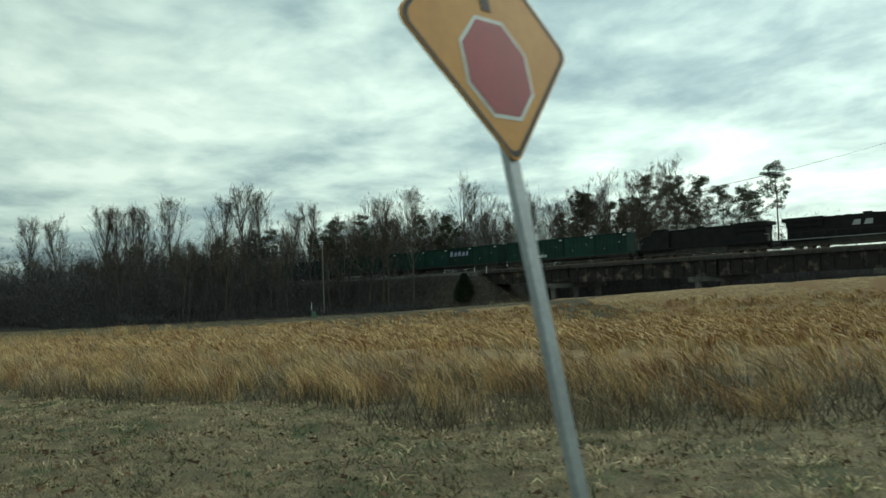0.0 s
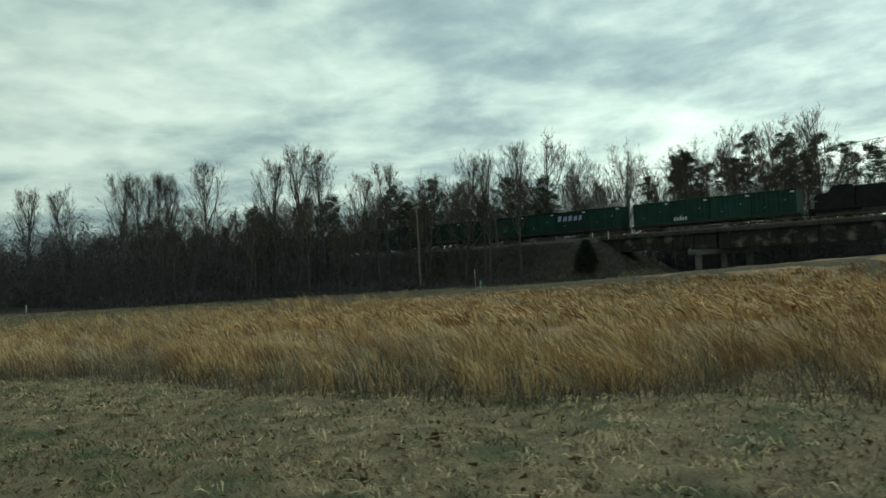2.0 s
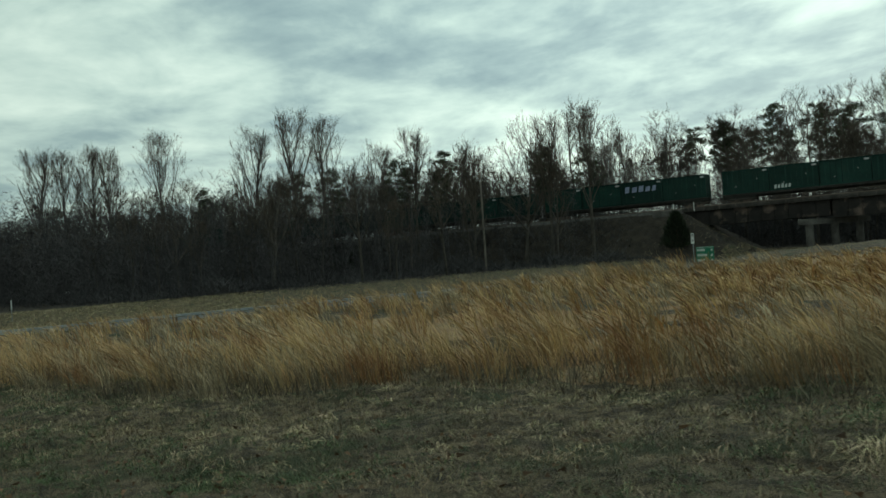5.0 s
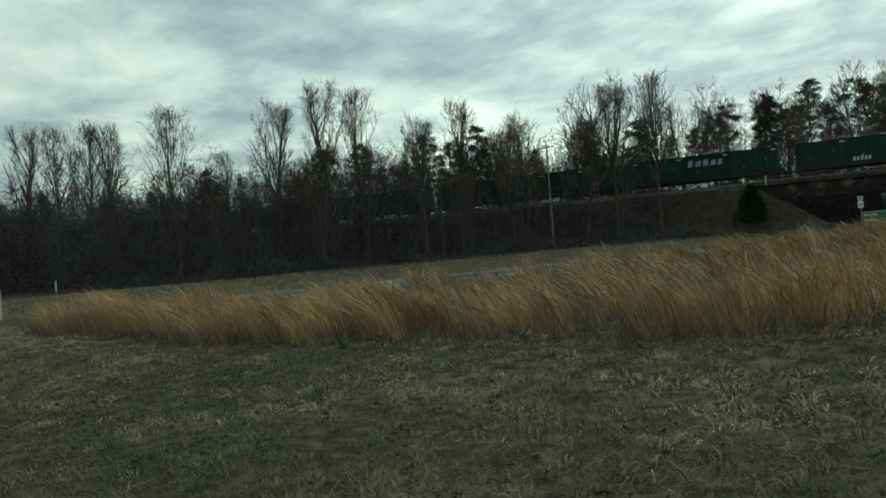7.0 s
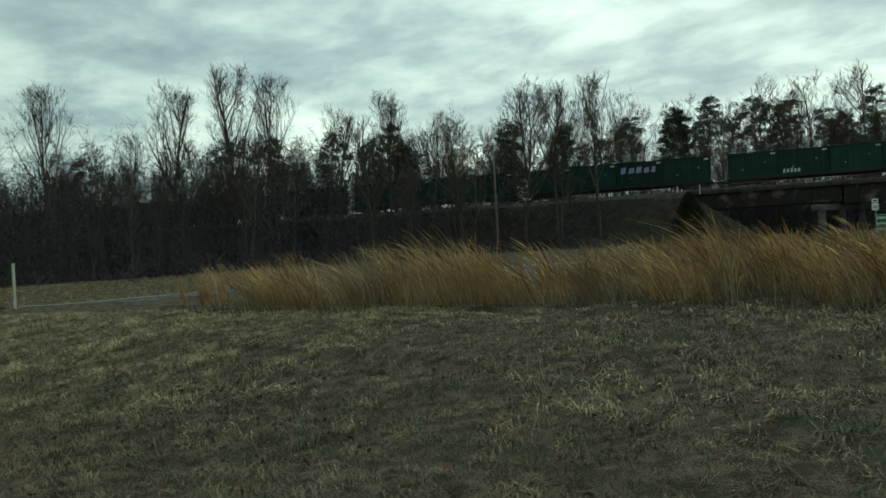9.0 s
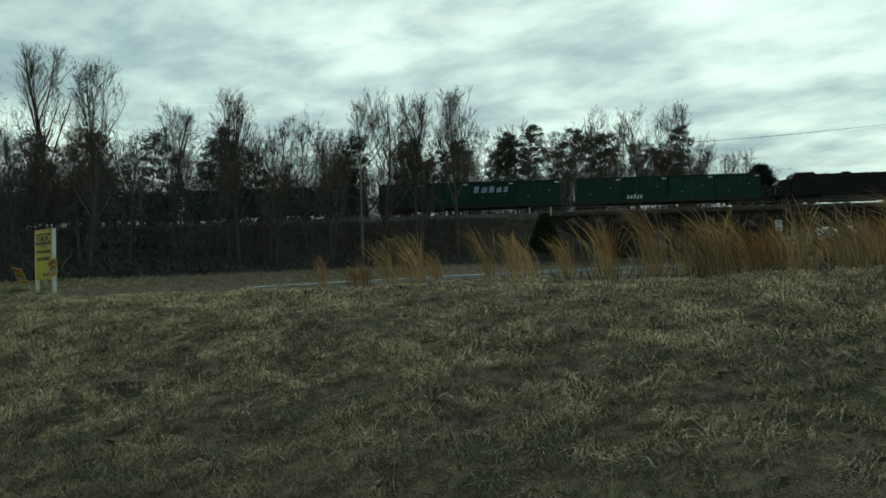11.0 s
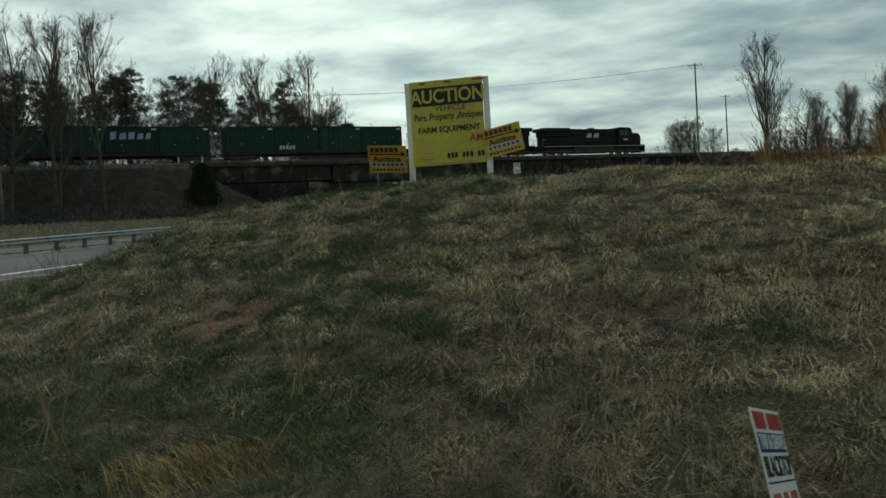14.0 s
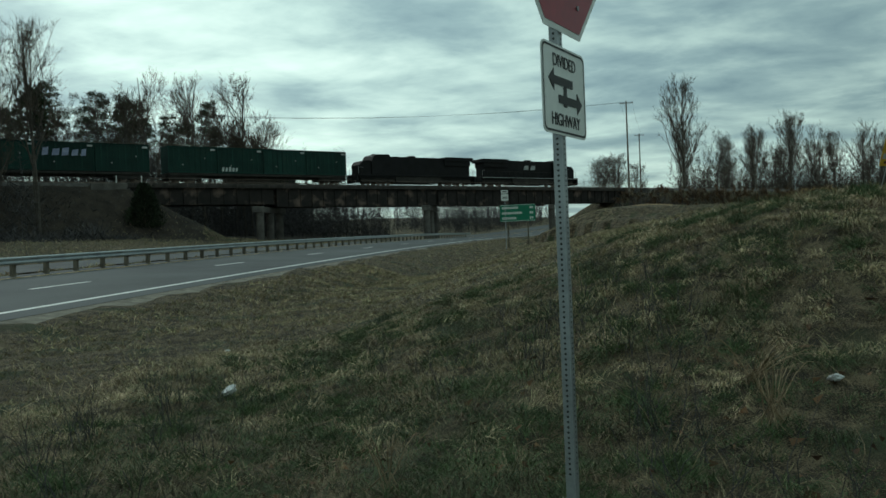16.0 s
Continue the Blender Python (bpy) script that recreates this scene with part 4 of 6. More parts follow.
for s0, t0, tip in [(118.5, 0, 33.4), (134, 2, 30.1), (149.6, 1, 29.8), (164.6, 0, 31.4), (184, 3, 32), (204, 0, 35.5), (126, 14, 27), (141, 16, 28), (157, 15, 27), (175, 18, 29), (193, 20, 30), (214, 14, 30), (232, 8, 32), (250, 12, 33), (112, 7, 27), (123, 4, 29), (129, 8, 31), (146, 7, 30), (153, 4, 31), (160, 8, 30), (171, 4, 31), (179, 9, 32), (199, 6, 33), (222, 4, 34)]:
    x, y = rxy(s0 + 12, t0 + 9)
    if x - 1.4 < 0.268 * y:
        continue
    fam, bh = (FULL, 20.0) if s0 == 118.5 else ((OAK, 20.0), (SLIM, 18.0), (OAK, 20.0), (POPLAR, 25.0))[int(s0) % 4]
    tall = (tip - 8.0) * (1.1 if s0 == 118.5 else rt.uniform(0.72, 1.0))
    plant("tree", fam[rt.randrange(len(fam))], x, y, tall, bh, rt.uniform(0, 360), "leafless hardwood on the skyline past the bridge", "tree", "leafless trees on the skyline", z=9.7)
for k in range(30):
    s0, t0 = rt.uniform(150, 320), rt.uniform(11, 42)
    fam, bh = ((OAK, 20.0), (SLIM, 18.0), (FULL, 20.0))[k % 3]
    x, y = rxy(s0, t0)
    if x - 1.4 > 0.27 * y:
        plant("tree", fam[rt.randrange(len(fam))], x, y, rt.uniform(12, 20), bh, rt.uniform(0, 360), "leafless hardwood on the skyline past the bridge", "tree", "leafless trees on the skyline", z=9.7)
BUSHY = bare_tree(97, 20.0, 0.5, 0.04, 14000, 48, 3, 0.026, 1.1)
for s0, t0, hh in ((107, 9, 9.6), (110, 11, 9.0), (104.5, 12, 8.2), (112, 8, 7.5), (109, 14, 9.4)):
    x, y = rxy(s0, t0)
    plant("tree", BUSHY, x, y, hh, 20.0, s0 * 31, "low rounded leafless tree beyond the railway bank", "tree", "low trees past the bridge", z=9.6)
# woods between and behind them
def in_wood(x, y):
    """Whether a place lies in the dark wood between the highway's far verge and the railway."""
    u, v = way_uv(x, y)
    s0, t0 = track(x, y)
    return (v > 41 + np.clip(-u - 4, 0, 60) * 0.6) & (t0 < -5) & (s0 < -14) & (s0 > -330)


n = 0
while n < 95:
    s0, t0 = rt.uniform(-260, -14), rt.uniform(-50, -5)
    x, y = rxy(s0, t0)
    if in_wood(np.float64(x), np.float64(y)):
        fam, bh = SLIM, 18.0
        plant("tree", fam[rt.randrange(3)], x, y, rt.uniform(11, 19), bh, rt.uniform(0, 360), "slender leafless tree in the dark roadside wood", "tree", "leafless trees of the wood")
        n += 1
for k in range(120):
    s0, t0 = (rt.uniform(-260, 30), rt.uniform(9, 40)) if k < 64 else (rt.uniform(-90, 34), rt.uniform(10, 40)) if k < 94 else (rt.uniform(-260, -110), rt.uniform(-4, 40))
    x, y = rxy(s0, t0)
    fam, bh = (POPLAR, 25.0) if k % 5 == 0 else (OAK, 20.0) if k % 5 == 1 else (SLIM, 18.0)
    plant("tree", fam[rt.randrange(3)], x, y, rt.uniform(15, 23), bh, rt.uniform(0, 360), "leafless tree of the wood behind the railway", "tree", "leafless trees of the wood")


def far_wood(count, lo, hi):
    """Trees past telling apart, joined: the stems in one mesh, the twigs in another."""
    wood = empty("far_wood", Matrix.Identity(4), "leafless trees standing close together deep in the wood", "wood", kind="stuff")
    shapes = []
    for trunk, crown in SLIM + OAK:
        pair = []
        for me in (trunk, crown):
            co, lp = np.empty(len(me.vertices) * 3), np.empty(len(me.loops), np.int32)
            me.vertices.foreach_get("co", co)
            me.loops.foreach_get("vertex_index", lp)
            pair.append((co.reshape(-1, 3), lp))
        shapes.append(pair)
    sides = [[], []]
    for k in range(count):
        x, y = rxy(rt.uniform(*lo), rt.uniform(*hi))
        pick = rt.randrange(6)
        size, az, g = rt.uniform(13, 22) / (18.0, 20.0)[pick // 3], rt.uniform(0, 6.28), float(land(x, y)) - 0.25
        turn = np.array([[math.cos(az), math.sin(az), 0], [-math.sin(az), math.cos(az), 0], [0, 0, 1]]) * size
        for side, (co, lp) in zip(sides, shapes[pick]):
            side.append((co @ turn + [x, y, g], lp))
    for side, nm, corners, material in zip(sides, ("stems", "twigs"), (4, 3), (M_BARK, M_TWIG)):
        V, F, cnt = [], [], 0
        for v, f in side:
            V.append(v)
            F.append(f + cnt)
            cnt += len(v)
        link(nm, np_mesh(nm, np.concatenate(V), np.concatenate(F), corners), material, wood)


far_wood(64, (-250, 34), (14, 62))


def thicket(X, Y, high, per, rng, wide):
    """Slight young trees: a crooked stem and tangled twigs as thin blades, many to one mesh."""
    n = len(X)
    g = land(X, Y) - 0.2
    a = np.stack([X, Y, g], 1)
    mid = a + np.stack([rng.normal(0, 0.09, n) * high, rng.normal(0, 0.09, n) * high, high * rng.uniform(0.35, 0.6, n)], 1)
    tip = mid + np.stack([rng.normal(0, 0.13, n) * high, rng.normal(0, 0.13, n) * high, a[:, 2] + high - mid[:, 2]], 1)
    thick = rng.uniform(0.05, 0.12, n)
    v1, f1 = slivers(a, mid + (mid - a) * 0.3, thick, rng)
    v3, f3 = slivers(mid, tip, thick * 0.7, rng)
    f = rng.uniform(0.06, 1.0, (n, per))
    low = np.clip(f * 2, 0, 1)[..., None]
    top = np.clip(f * 2 - 1, 0, 1)[..., None]
    o = a[:, None, :] + (mid - a)[:, None, :] * low + (tip - mid)[:, None, :] * top
    ln = (high[:, None] * (0.16 - 0.09 * f) * rng.uniform(0.25, 1.2, (n, per)))[..., None]
    az = rng.uniform(0, 2 * np.pi, (n, per))
    w = np.stack([np.cos(az), np.sin(az), rng.uniform(-0.35, 1.25, (n, per))], -1)
    o = o + rng.normal(0, 0.16, o.shape) * (1.6 - f)[..., None]
    o, e = o.reshape(-1, 3), (o + w * ln).reshape(-1, 3)
    v2, f2 = slivers(o, e, rng.uniform(0.4, 1.0, len(o)) * wide, rng)
    return np.concatenate([v1, v3, v2]), np.concatenate([f1, f3 + len(v1), f2 + len(v1) + len(v3)])


rng = np.random.default_rng(23)
s_, t_ = rng.uniform(-320, -12, 6000), rng.uniform(-75, -5, 6000)
X, Y = rxy(s_, t_)
ok = in_wood(X, Y)
X, Y = X[ok], Y[ok]
ok = rng.random(len(X)) < np.where(track(X, Y)[0] > -26, 0.45, 1.0)
X, Y = X[ok], Y[ok]
high = 5 + 12 * rng.random(len(X)) ** 1.15 + 3.0 * smooth(-25, -60, track(X, Y)[0])
near_ = smooth(50, 75, way_uv(X, Y)[1])
v, f = thicket(X, Y, high, 54, rng, np.repeat(0.055 + 0.08 * near_, 54))
tagged(link("thicket", np_mesh("thicket", v, f, 3), M_BRUSH), "dense leafless young growth filling the roadside wood", "wood", kind="stuff")
s_, t_ = np.concatenate([rng.uniform(-330, 36, 3000), rng.uniform(-60, 44, 900)]), np.concatenate([rng.uniform(7, 90, 3000), rng.uniform(9, 55, 900)])
X, Y = rxy(s_, t_)
ok = (s_ < 8) | (t_ > 18)
X, Y = X[ok], Y[ok]
v, f = thicket(X, Y, rng.uniform(9, 19, len(X)) + 4 * smooth(-10, -60, track(X, Y)[0]), 54, rng, 0.115)
tagged(link("thicket", np_mesh("thicket", v, f, 3), M_BRUSH), "dense leafless wood on the rise behind the railway", "wood", kind="stuff")
s_, t_ = rng.uniform(-10, 62, 3600), rng.uniform(9, 80, 3600)
X, Y = rxy(s_, t_)
u_, v_ = way_uv(X, Y)
ok = v_ > 25 + 0.12 * np.clip(u_ - 120, 0, 100)
X, Y = X[ok], Y[ok]
v, f = thicket(X, Y, rng.uniform(4, 9.5, len(X)), 46, rng, 0.1)
tagged(link("thicket", np_mesh("thicket", v, f, 3), M_BRUSH), "dark leafless scrub seen beneath the bridge", "wood", kind="stuff")
s_, t_ = rng.uniform(62, 110, 500), rng.uniform(8, 80, 500)
X, Y = rxy(s_, t_)
ok = way_uv(X, Y)[1] < -8
X, Y = X[ok], Y[ok]
v, f = thicket(X, Y, rng.uniform(2, 5, len(X)), 60, rng, 0.06)
tagged(link("thicket", np_mesh("thicket", v, f, 3), M_BRUSH), "low leafless scrub on the bank beyond the bridge", "wood", kind="stuff")
u_, v_ = rng.uniform(170, 250, 700), rng.uniform(19, 50, 700)
X, Y = way_xy(u_, v_)
ok = X > -13
X, Y = X[ok], Y[ok]
v, f = thicket(X, Y, rng.uniform(5.5, 9.5, len(X)), 60, rng, 0.1)
tagged(link("thicket", np_mesh("thicket", v, f, 3), M_BRUSH), "dark brush beyond the highway's bend", "wood", kind="stuff")
s_, t_ = np.concatenate([rng.uniform(86, 125, 500), rng.uniform(110, 260, 1500)]), np.concatenate([rng.uniform(-15, -3.5, 500), rng.uniform(-17, -4.5, 1500)])
X, Y = rxy(s_, t_)
v, f = thicket(X, Y, rng.uniform(1.0, 2.8, len(X)), 50, rng, 0.055)
tagged(link("thicket", np_mesh("thicket", v, f, 3), M_BRUSH), "dark leafless brush on the bank at the bridge's far end", "wood", kind="stuff")
s_, t_ = rng.uniform(99, 330, 1500), rng.uniform(4.2, 9.5, 1500)
X, Y = rxy(s_, t_)
v, f = thicket(X, Y, rng.uniform(1.2, 2.8, len(X)), 40, rng, 0.06)
tagged(link("thicket", np_mesh("thicket", v, f, 3), M_BRUSH), "low dark brush along the railway past the bridge", "wood", kind="stuff")
s_, t_ = rng.uniform(118, 330, 2400), rng.uniform(9, 60, 2400)
X, Y = rxy(s_, t_)
ok = X - 1.4 > 0.262 * Y
X, Y = X[ok], Y[ok]
v, f = thicket(X, Y, rng.uniform(4, 13, len(X)), 64, rng, 0.15)
tagged(link("thicket", np_mesh("thicket", v, f, 3), M_TWIG), "leafless scrub along the skyline past the bridge", "wood", kind="stuff")


def cedar(seed, high, wide):
    rng = np.random.default_rng(seed)
    n = 5200
    f = rng.random(n) ** 0.8
    az = rng.uniform(0, 2 * np.pi, n)
    lobes = 1 + 0.18 * np.sin(az * 5 + f * 9) + 0.12 * np.sin(az * 3 + 2)
    r = wide * (1 - f) ** 0.62 * lobes * rng.uniform(0.55, 1.0, n) * np.minimum(1, 0.55 + f * 4)
    a = np.stack([np.cos(az) * r, np.sin(az) * r, 0.15 + f * high * 0.96], 1)
    w = np.stack([np.cos(az) * 0.6, np.sin(az) * 0.6, np.full(n, 0.8)], 1) + rng.normal(0, 0.35, (n, 3))
    v, fc = slivers(a, a + w * 0.34, np.full(n, 0.14), rng)
    tv, tf = tubes(np.array([(0, 0, -0.2, 0, 0, high * 0.85, 0.14, 0.03)]), 6)
    return np_mesh("trunk", tv, tf, 4, True), np_mesh("crown", v, fc, 3)


ced = cedar(3, 5.2, 2.25)
ced[0].materials.append(M_PINEBARK)
ced[1].materials.append(M_CEDAR)
plant("cedar", ced, -37.4, 106.5, 5.6, 5.2, 0, "dense dark conical cedar beside the bridge abutment", "conifer", z=4.75)
for s0, t0, hh in [(-66, -11, 7), (-100, -9, 6), (-58, -13, 5)]:
    x, y = rxy(s0, t0)
    plant("cedar", ced, x, y, hh, 5.2, s0 * 7, "dark cedar in the wood's edge before the railway bank", "conifer", "cedars of the wood's edge")
# far trees past the bridge's end
for x, y, tip in ((-52.6, 214.7, 30.5), (-48.5, 216.5, 31.0), (-37, 221, 22.5)):
    g = float(land(x, y))
    plant("tree", SLIM[int(tip) % 3], x, y, tip - g, 18.0, x * 9, "thin leafless tree on the skyline beyond the bridge", "tree", "leafless trees on the skyline")
for x, y, tip in ((-45.2, 217.9, 26.4), (-40.7, 219.6, 20.5)):
    g = float(land(x, y))
    plant("spruce", ced, x, y, tip - g, 5.2, x * 5, "dark spire-shaped evergreen on the skyline beyond the bridge", "conifer")
ROUND = pine_tree(95, 12.0, 3.5, 0.15, 22)
plant("evergreen_tree", ROUND, -29.1, 223.6, 15.0, 12.0, 30, "dark rounded evergreen on the skyline beyond the bridge", "tree")
# brush along the bank and in the wood
rng = np.random.default_rng(9)
n = 170000
s0, t0 = rng.uniform(-290, 18, n), rng.uniform(-60, 6, n)
X, Y = rxy(s0, t0)
ok = (in_wood(X, Y) | ((np.abs(t0) > 3.5) & (t0 > -24 + np.clip(s0 + 14, 0, 14)) & (s0 < 12))) & ((np.abs(t0) > 3.3) | (s0 > 4)) & (land(X, Y) < 10.0)
X, Y, s0, t0 = X[ok], Y[ok], s0[ok], t0[ok]
clump = lattice(s0 * 0.22, t0 * 0.3, 21)
hgt = (0.7 + 4.2 * clump**1.6) * rng.uniform(0.35, 1.0, len(s0)) * np.where(s0 > -8, 0.4, 1.0)
a = np.stack([X, Y, land(X, Y) - 0.1], 1) + np.stack([rng.normal(0, 0.2, len(s0)), rng.normal(0, 0.2, len(s0)), rng.random(len(s0)) * hgt * 0.5], 1)
w = rng.normal(0, 0.8, (len(s0), 3))
w[:, 2] = 0.9
v, f = slivers(a, a + w * hgt[:, None] * 0.45, rng.uniform(0.05, 0.16, len(s0)), rng)
tagged(link("brush", np_mesh("brush", v, f, 3), M_BRUSH), "tangled bare undergrowth along the railway bank", "undergrowth", kind="stuff")

# ---- roadside things ----
def gz(x, y):
    return float(land(x, y))


# guardrail along the median
gr = empty("guardrail", Matrix.Identity(4), "galvanised steel guardrail on timber posts along the highway median", "guardrail")
prof = [(0.0, 0.40), (0.075, 0.425), (0.08, 0.475), (0.015, 0.515), (0.015, 0.545), (0.08, 0.585), (0.075, 0.635), (0.0, 0.66)]
ul = np.concatenate([np.arange(-13, 110, 1.2), [112]])
P = []
for uu in ul:
    for off, h in prof:
        X, Y = way_xy(uu, 7.50 - off)
        P.append((X, Y, float(way_z(uu, 7.58)) + h + 0.03))
k = len(prof)
i = (np.arange(len(ul) - 1)[:, None] * k + np.arange(k - 1)[None, :]).ravel()
link("beam", np_mesh("beam", np.array(P), np.stack([i, i + k, i + k + 1, i + 1], 1).ravel(), 4), M_GALV, gr, "dull corrugated steel beam")
bm = bmesh.new()
box(bm, -0.09, 0.09, -0.07, 0.07, -0.3, 0.7, 0.008)
post = part("post", bm, M_WOODPOST, gr)
bm = bmesh.new()
box(bm, -0.09, 0.09, -0.17, -0.07, 0.41, 0.68, 0.006)
block = part("spacer", bm, M_WOODPOST, gr)
for n, uu in enumerate(np.arange(-12, 110, 1.95)):
    X, Y = way_xy(uu, 7.68)
    m = pose(X, Y, float(way_z(uu, 7.58)), 0, 0, 90 - math.degrees(TH))
    for src in (post, block):
        o = src if n == 0 else src.copy()
        if n:
            scene.collection.objects.link(o)
        o.matrix_basis = m
bm = bmesh.new()
box(bm, -1.1, 0.35, -0.14, 0.10, 0.30, 0.72, 0.03)
box(bm, -1.55, -1.1, -0.20, 0.16, 0.25, 0.76, 0.03)
t = part("end_terminal", bm, M_GALV, gr, "dull grey boxed end terminal")
X, Y = way_xy(-13.2, 7.5)
t.matrix_basis = pose(X, Y, float(way_z(-13.2, 7.5)), 0, 0, 90 - math.degrees(TH))


def u_post(parent, x, y, z0, z1, w=0.051, holes=True):
    """Square tube with a row of holes on two faces."""
    bm = bmesh.new()
    box(bm, x - w / 2, x + w / 2, y - w / 2, y + w / 2, z0, z1, 0.004)
    p = part("post", bm, M_GALV, parent, "square galvanised post with punched holes")
    if holes:
        rows = ((Matrix.Translation((x, y - w / 2 - 0.0012, 0)), Matrix.Rotation(math.pi / 2, 4, "X")), (Matrix.Translation((x + w / 2 + 0.0012, y, 0)), Matrix.Rotation(math.pi / 2, 4, "Y")), (Matrix.Translation((x - w / 2 - 0.0012, y, 0)), Matrix.Rotation(-math.pi / 2, 4, "Y")))
        for put, turn in rows:
            bm = bmesh.new()
            z = max(z0, z1 - 3.2)
            while z < z1:
                bmesh.ops.create_circle(bm, cap_ends=True, segments=8, radius=0.0062, matrix=Matrix.Translation((0, 0, z)) @ put @ turn)
                z += 0.0254
            part("perforated_strip", bm, M_SIGNK, p)
    return p


def rounded(w, h, r, n=4):
    pts = []
    for cx, cz, a0 in ((w / 2 - r, h / 2 - r, 0), (-w / 2 + r, h / 2 - r, 90), (-w / 2 + r, -h / 2 + r, 180), (w / 2 - r, -h / 2 + r, 270)):
        for i in range(n + 1):
            a = radians(a0 + 90 * i / n)
            pts.append((cx + r * math.cos(a), cz + r * math.sin(a)))
    return pts


def plate(name, pts, material, parent, y0, y1, dz=0.0, dx=0.0, label=""):
    bm = bmesh.new()
    prism(bm, [(x + dx, z + dz) for x, z in pts], y0, y1)
    return part(name, bm, material, parent, label)


def octagon(w):
    r = w / 2 / math.cos(math.pi / 8)
    return [(r * math.cos(math.pi / 8 + i * math.pi / 4), r * math.sin(math.pi / 8 + i * math.pi / 4)) for i in range(8)]


# stop sign with the divided-highway plate
sx, sy = 0.40, 4.95
st = empty("stop_sign", pose(sx, sy, 0, 0, 0, 60.5), "red stop sign over a white divided highway plate, steel post", "road sign")
g0 = gz(sx, sy)
u_post(st, 0.0, 0.035, g0 - 0.4, 3.55)
bm = bmesh.new()
box(bm, -0.04, 0.04, -0.005, 0.075, g0 - 0.1, g0 + 0.18, 0.004)
part("post_sleeve", bm, M_GALV, st)
pl = plate("stop_plate", octagon(1.12), M_SIGNW, st, -0.004, 0.0, 3.045, label="white-bordered octagonal plate")
plate("red_face", octagon(1.06), M_SIGNR, pl, -0.0065, -0.0045, 3.045, label="red reflective face")
words("lettering", "STOP", 0.52, 0, -0.0085, 3.045, M_SIGNW, pl, 0.80, 0.006)
for dx, dz in ((-0.2, -0.40), (0.2, -0.40)):
    bm = bmesh.new()
    tube(bm, (dx, -0.014, 3.045 + dz), (dx, -0.006, 3.045 + dz), 0.013, n=8)
    part("bolt", bm, M_GALV, pl)
dv = plate("divided_highway_plate", rounded(0.557, 0.427, 0.04), M_SIGNW, st, -0.004, 0.0, 2.2, label="white plate with black arrows and border")
ring = rounded(0.537, 0.407, 0.034)
inner = rounded(0.517, 0.387, 0.03)
bm = bmesh.new()
va = [bm.verts.new((x, -0.0055, z + 2.2)) for x, z in ring]
vb = [bm.verts.new((x, -0.0055, z + 2.2)) for x, z in inner]
for i in range(len(va)):
    j = (i + 1) % len(va)
    bm.faces.new((va[i], va[j], vb[j], vb[i]))
part("border", bm, M_SIGNK, dv)
words("lettering", "DIVIDED", 0.084, 0, -0.0065, 2.335, M_SIGNK, dv, 0.92, 0.0)
words("lettering", "HIGHWAY", 0.084, 0, -0.0065, 2.055, M_SIGNK, dv, 0.92, 0.0)
arrow_l = [(-0.205, 2.243), (-0.14, 2.295), (-0.14, 2.263), (0.10, 2.263), (0.10, 2.223), (-0.14, 2.223), (-0.14, 2.191)]
plate("arrow", arrow_l, M_SIGNK, dv, -0.0075, -0.0045)
plate("arrow", [(-x + 0.015, 4.40 - z) for x, z in arrow_l], M_SIGNK, dv, -0.0075, -0.0045)
plate("link_bar", [(-0.02, 2.125), (0.018, 2.125), (0.018, 2.25), (-0.02, 2.25)], M_SIGNK, dv, -0.0073, -0.0046)

# warning sign ahead of the junction
wx, wy = 124.41, 82.32
wa = empty("stop_ahead_sign", pose(wx, wy, 7.387, -9.8, -1.8, 130.8) @ pose(0, 0, -7.387), "amber diamond sign with a red octagon on a leaning steel post", "road sign")
g0 = gz(wx, wy)
bm = bmesh.new()
for y0, y1, x0, x1 in ((0.01, 0.018, -0.04, 0.04), (0.018, 0.05, -0.04, -0.032), (0.018, 0.05, 0.032, 0.04)):
    box(bm, x0, x1, y0, y1, g0 - 0.4, 7.9)
part("post", bm, M_GALV, wa, "galvanised channel post")
side = 0.914


def diamond(w, r=0.06):
    return [((x - z) * 0.7071, (x + z) * 0.7071) for x, z in rounded(w, w, r)]


cz = 7.387
pl = plate("diamond_plate", diamond(side), M_SIGNO, wa, -0.004, 0.006, cz, label="amber diamond plate with worn face")
bm = bmesh.new()
va = [bm.verts.new((x, -0.0055, z + cz)) for x, z in diamond(side - 0.02)]
vb = [bm.verts.new((x, -0.0055, z + cz)) for x, z in diamond(side - 0.065)]
for i in range(len(va)):
    j = (i + 1) % len(va)
    bm.faces.new((va[i], va[j], vb[j], vb[i]))
part("border", bm, M_SIGNK, pl)
plate("octagon_rim", octagon(0.512), M_SIGNW, pl, -0.006, -0.0045, cz - 0.163)
plate("octagon", octagon(0.47), M_SIGNR, pl, -0.008, -0.0065, cz - 0.163, label="plain dark red octagon")
plate("arrow", [(-0.035, 0.13), (0.035, 0.13), (0.035, 0.3), (0.09, 0.3), (0.0, 0.44), (-0.09, 0.3), (-0.035, 0.3)], M_SIGNK, pl, -0.007, -0.0045, cz)

# auction boards on the knoll
r = Vector((1.295, -0.15, 0))
yaw = math.degrees(math.atan2(r.y, r.x))
cx, cy = 7.22, 12.93
au = empty("auction_sign", pose(cx, cy, 0, 0, 0, yaw), "large yellow auction board on two white posts on the knoll", "sign board")
for x in (-0.65, 0.65):
    bm = bmesh.new()
    X = cx + x * math.cos(radians(yaw))
    box(bm, x - 0.042, x + 0.042, 0.004, 0.09, gz(X, cy) - 0.4, 3.735, 0.005)
    part("post", bm, M_WHITE, au, "white painted wooden post")
bm = bmesh.new()
box(bm, -0.605, 0.605, -0.012, 0.0, 2.37, 3.74, 0.003)
pn = part("board", bm, M_AUCY, au, "yellow printed board with faded print")
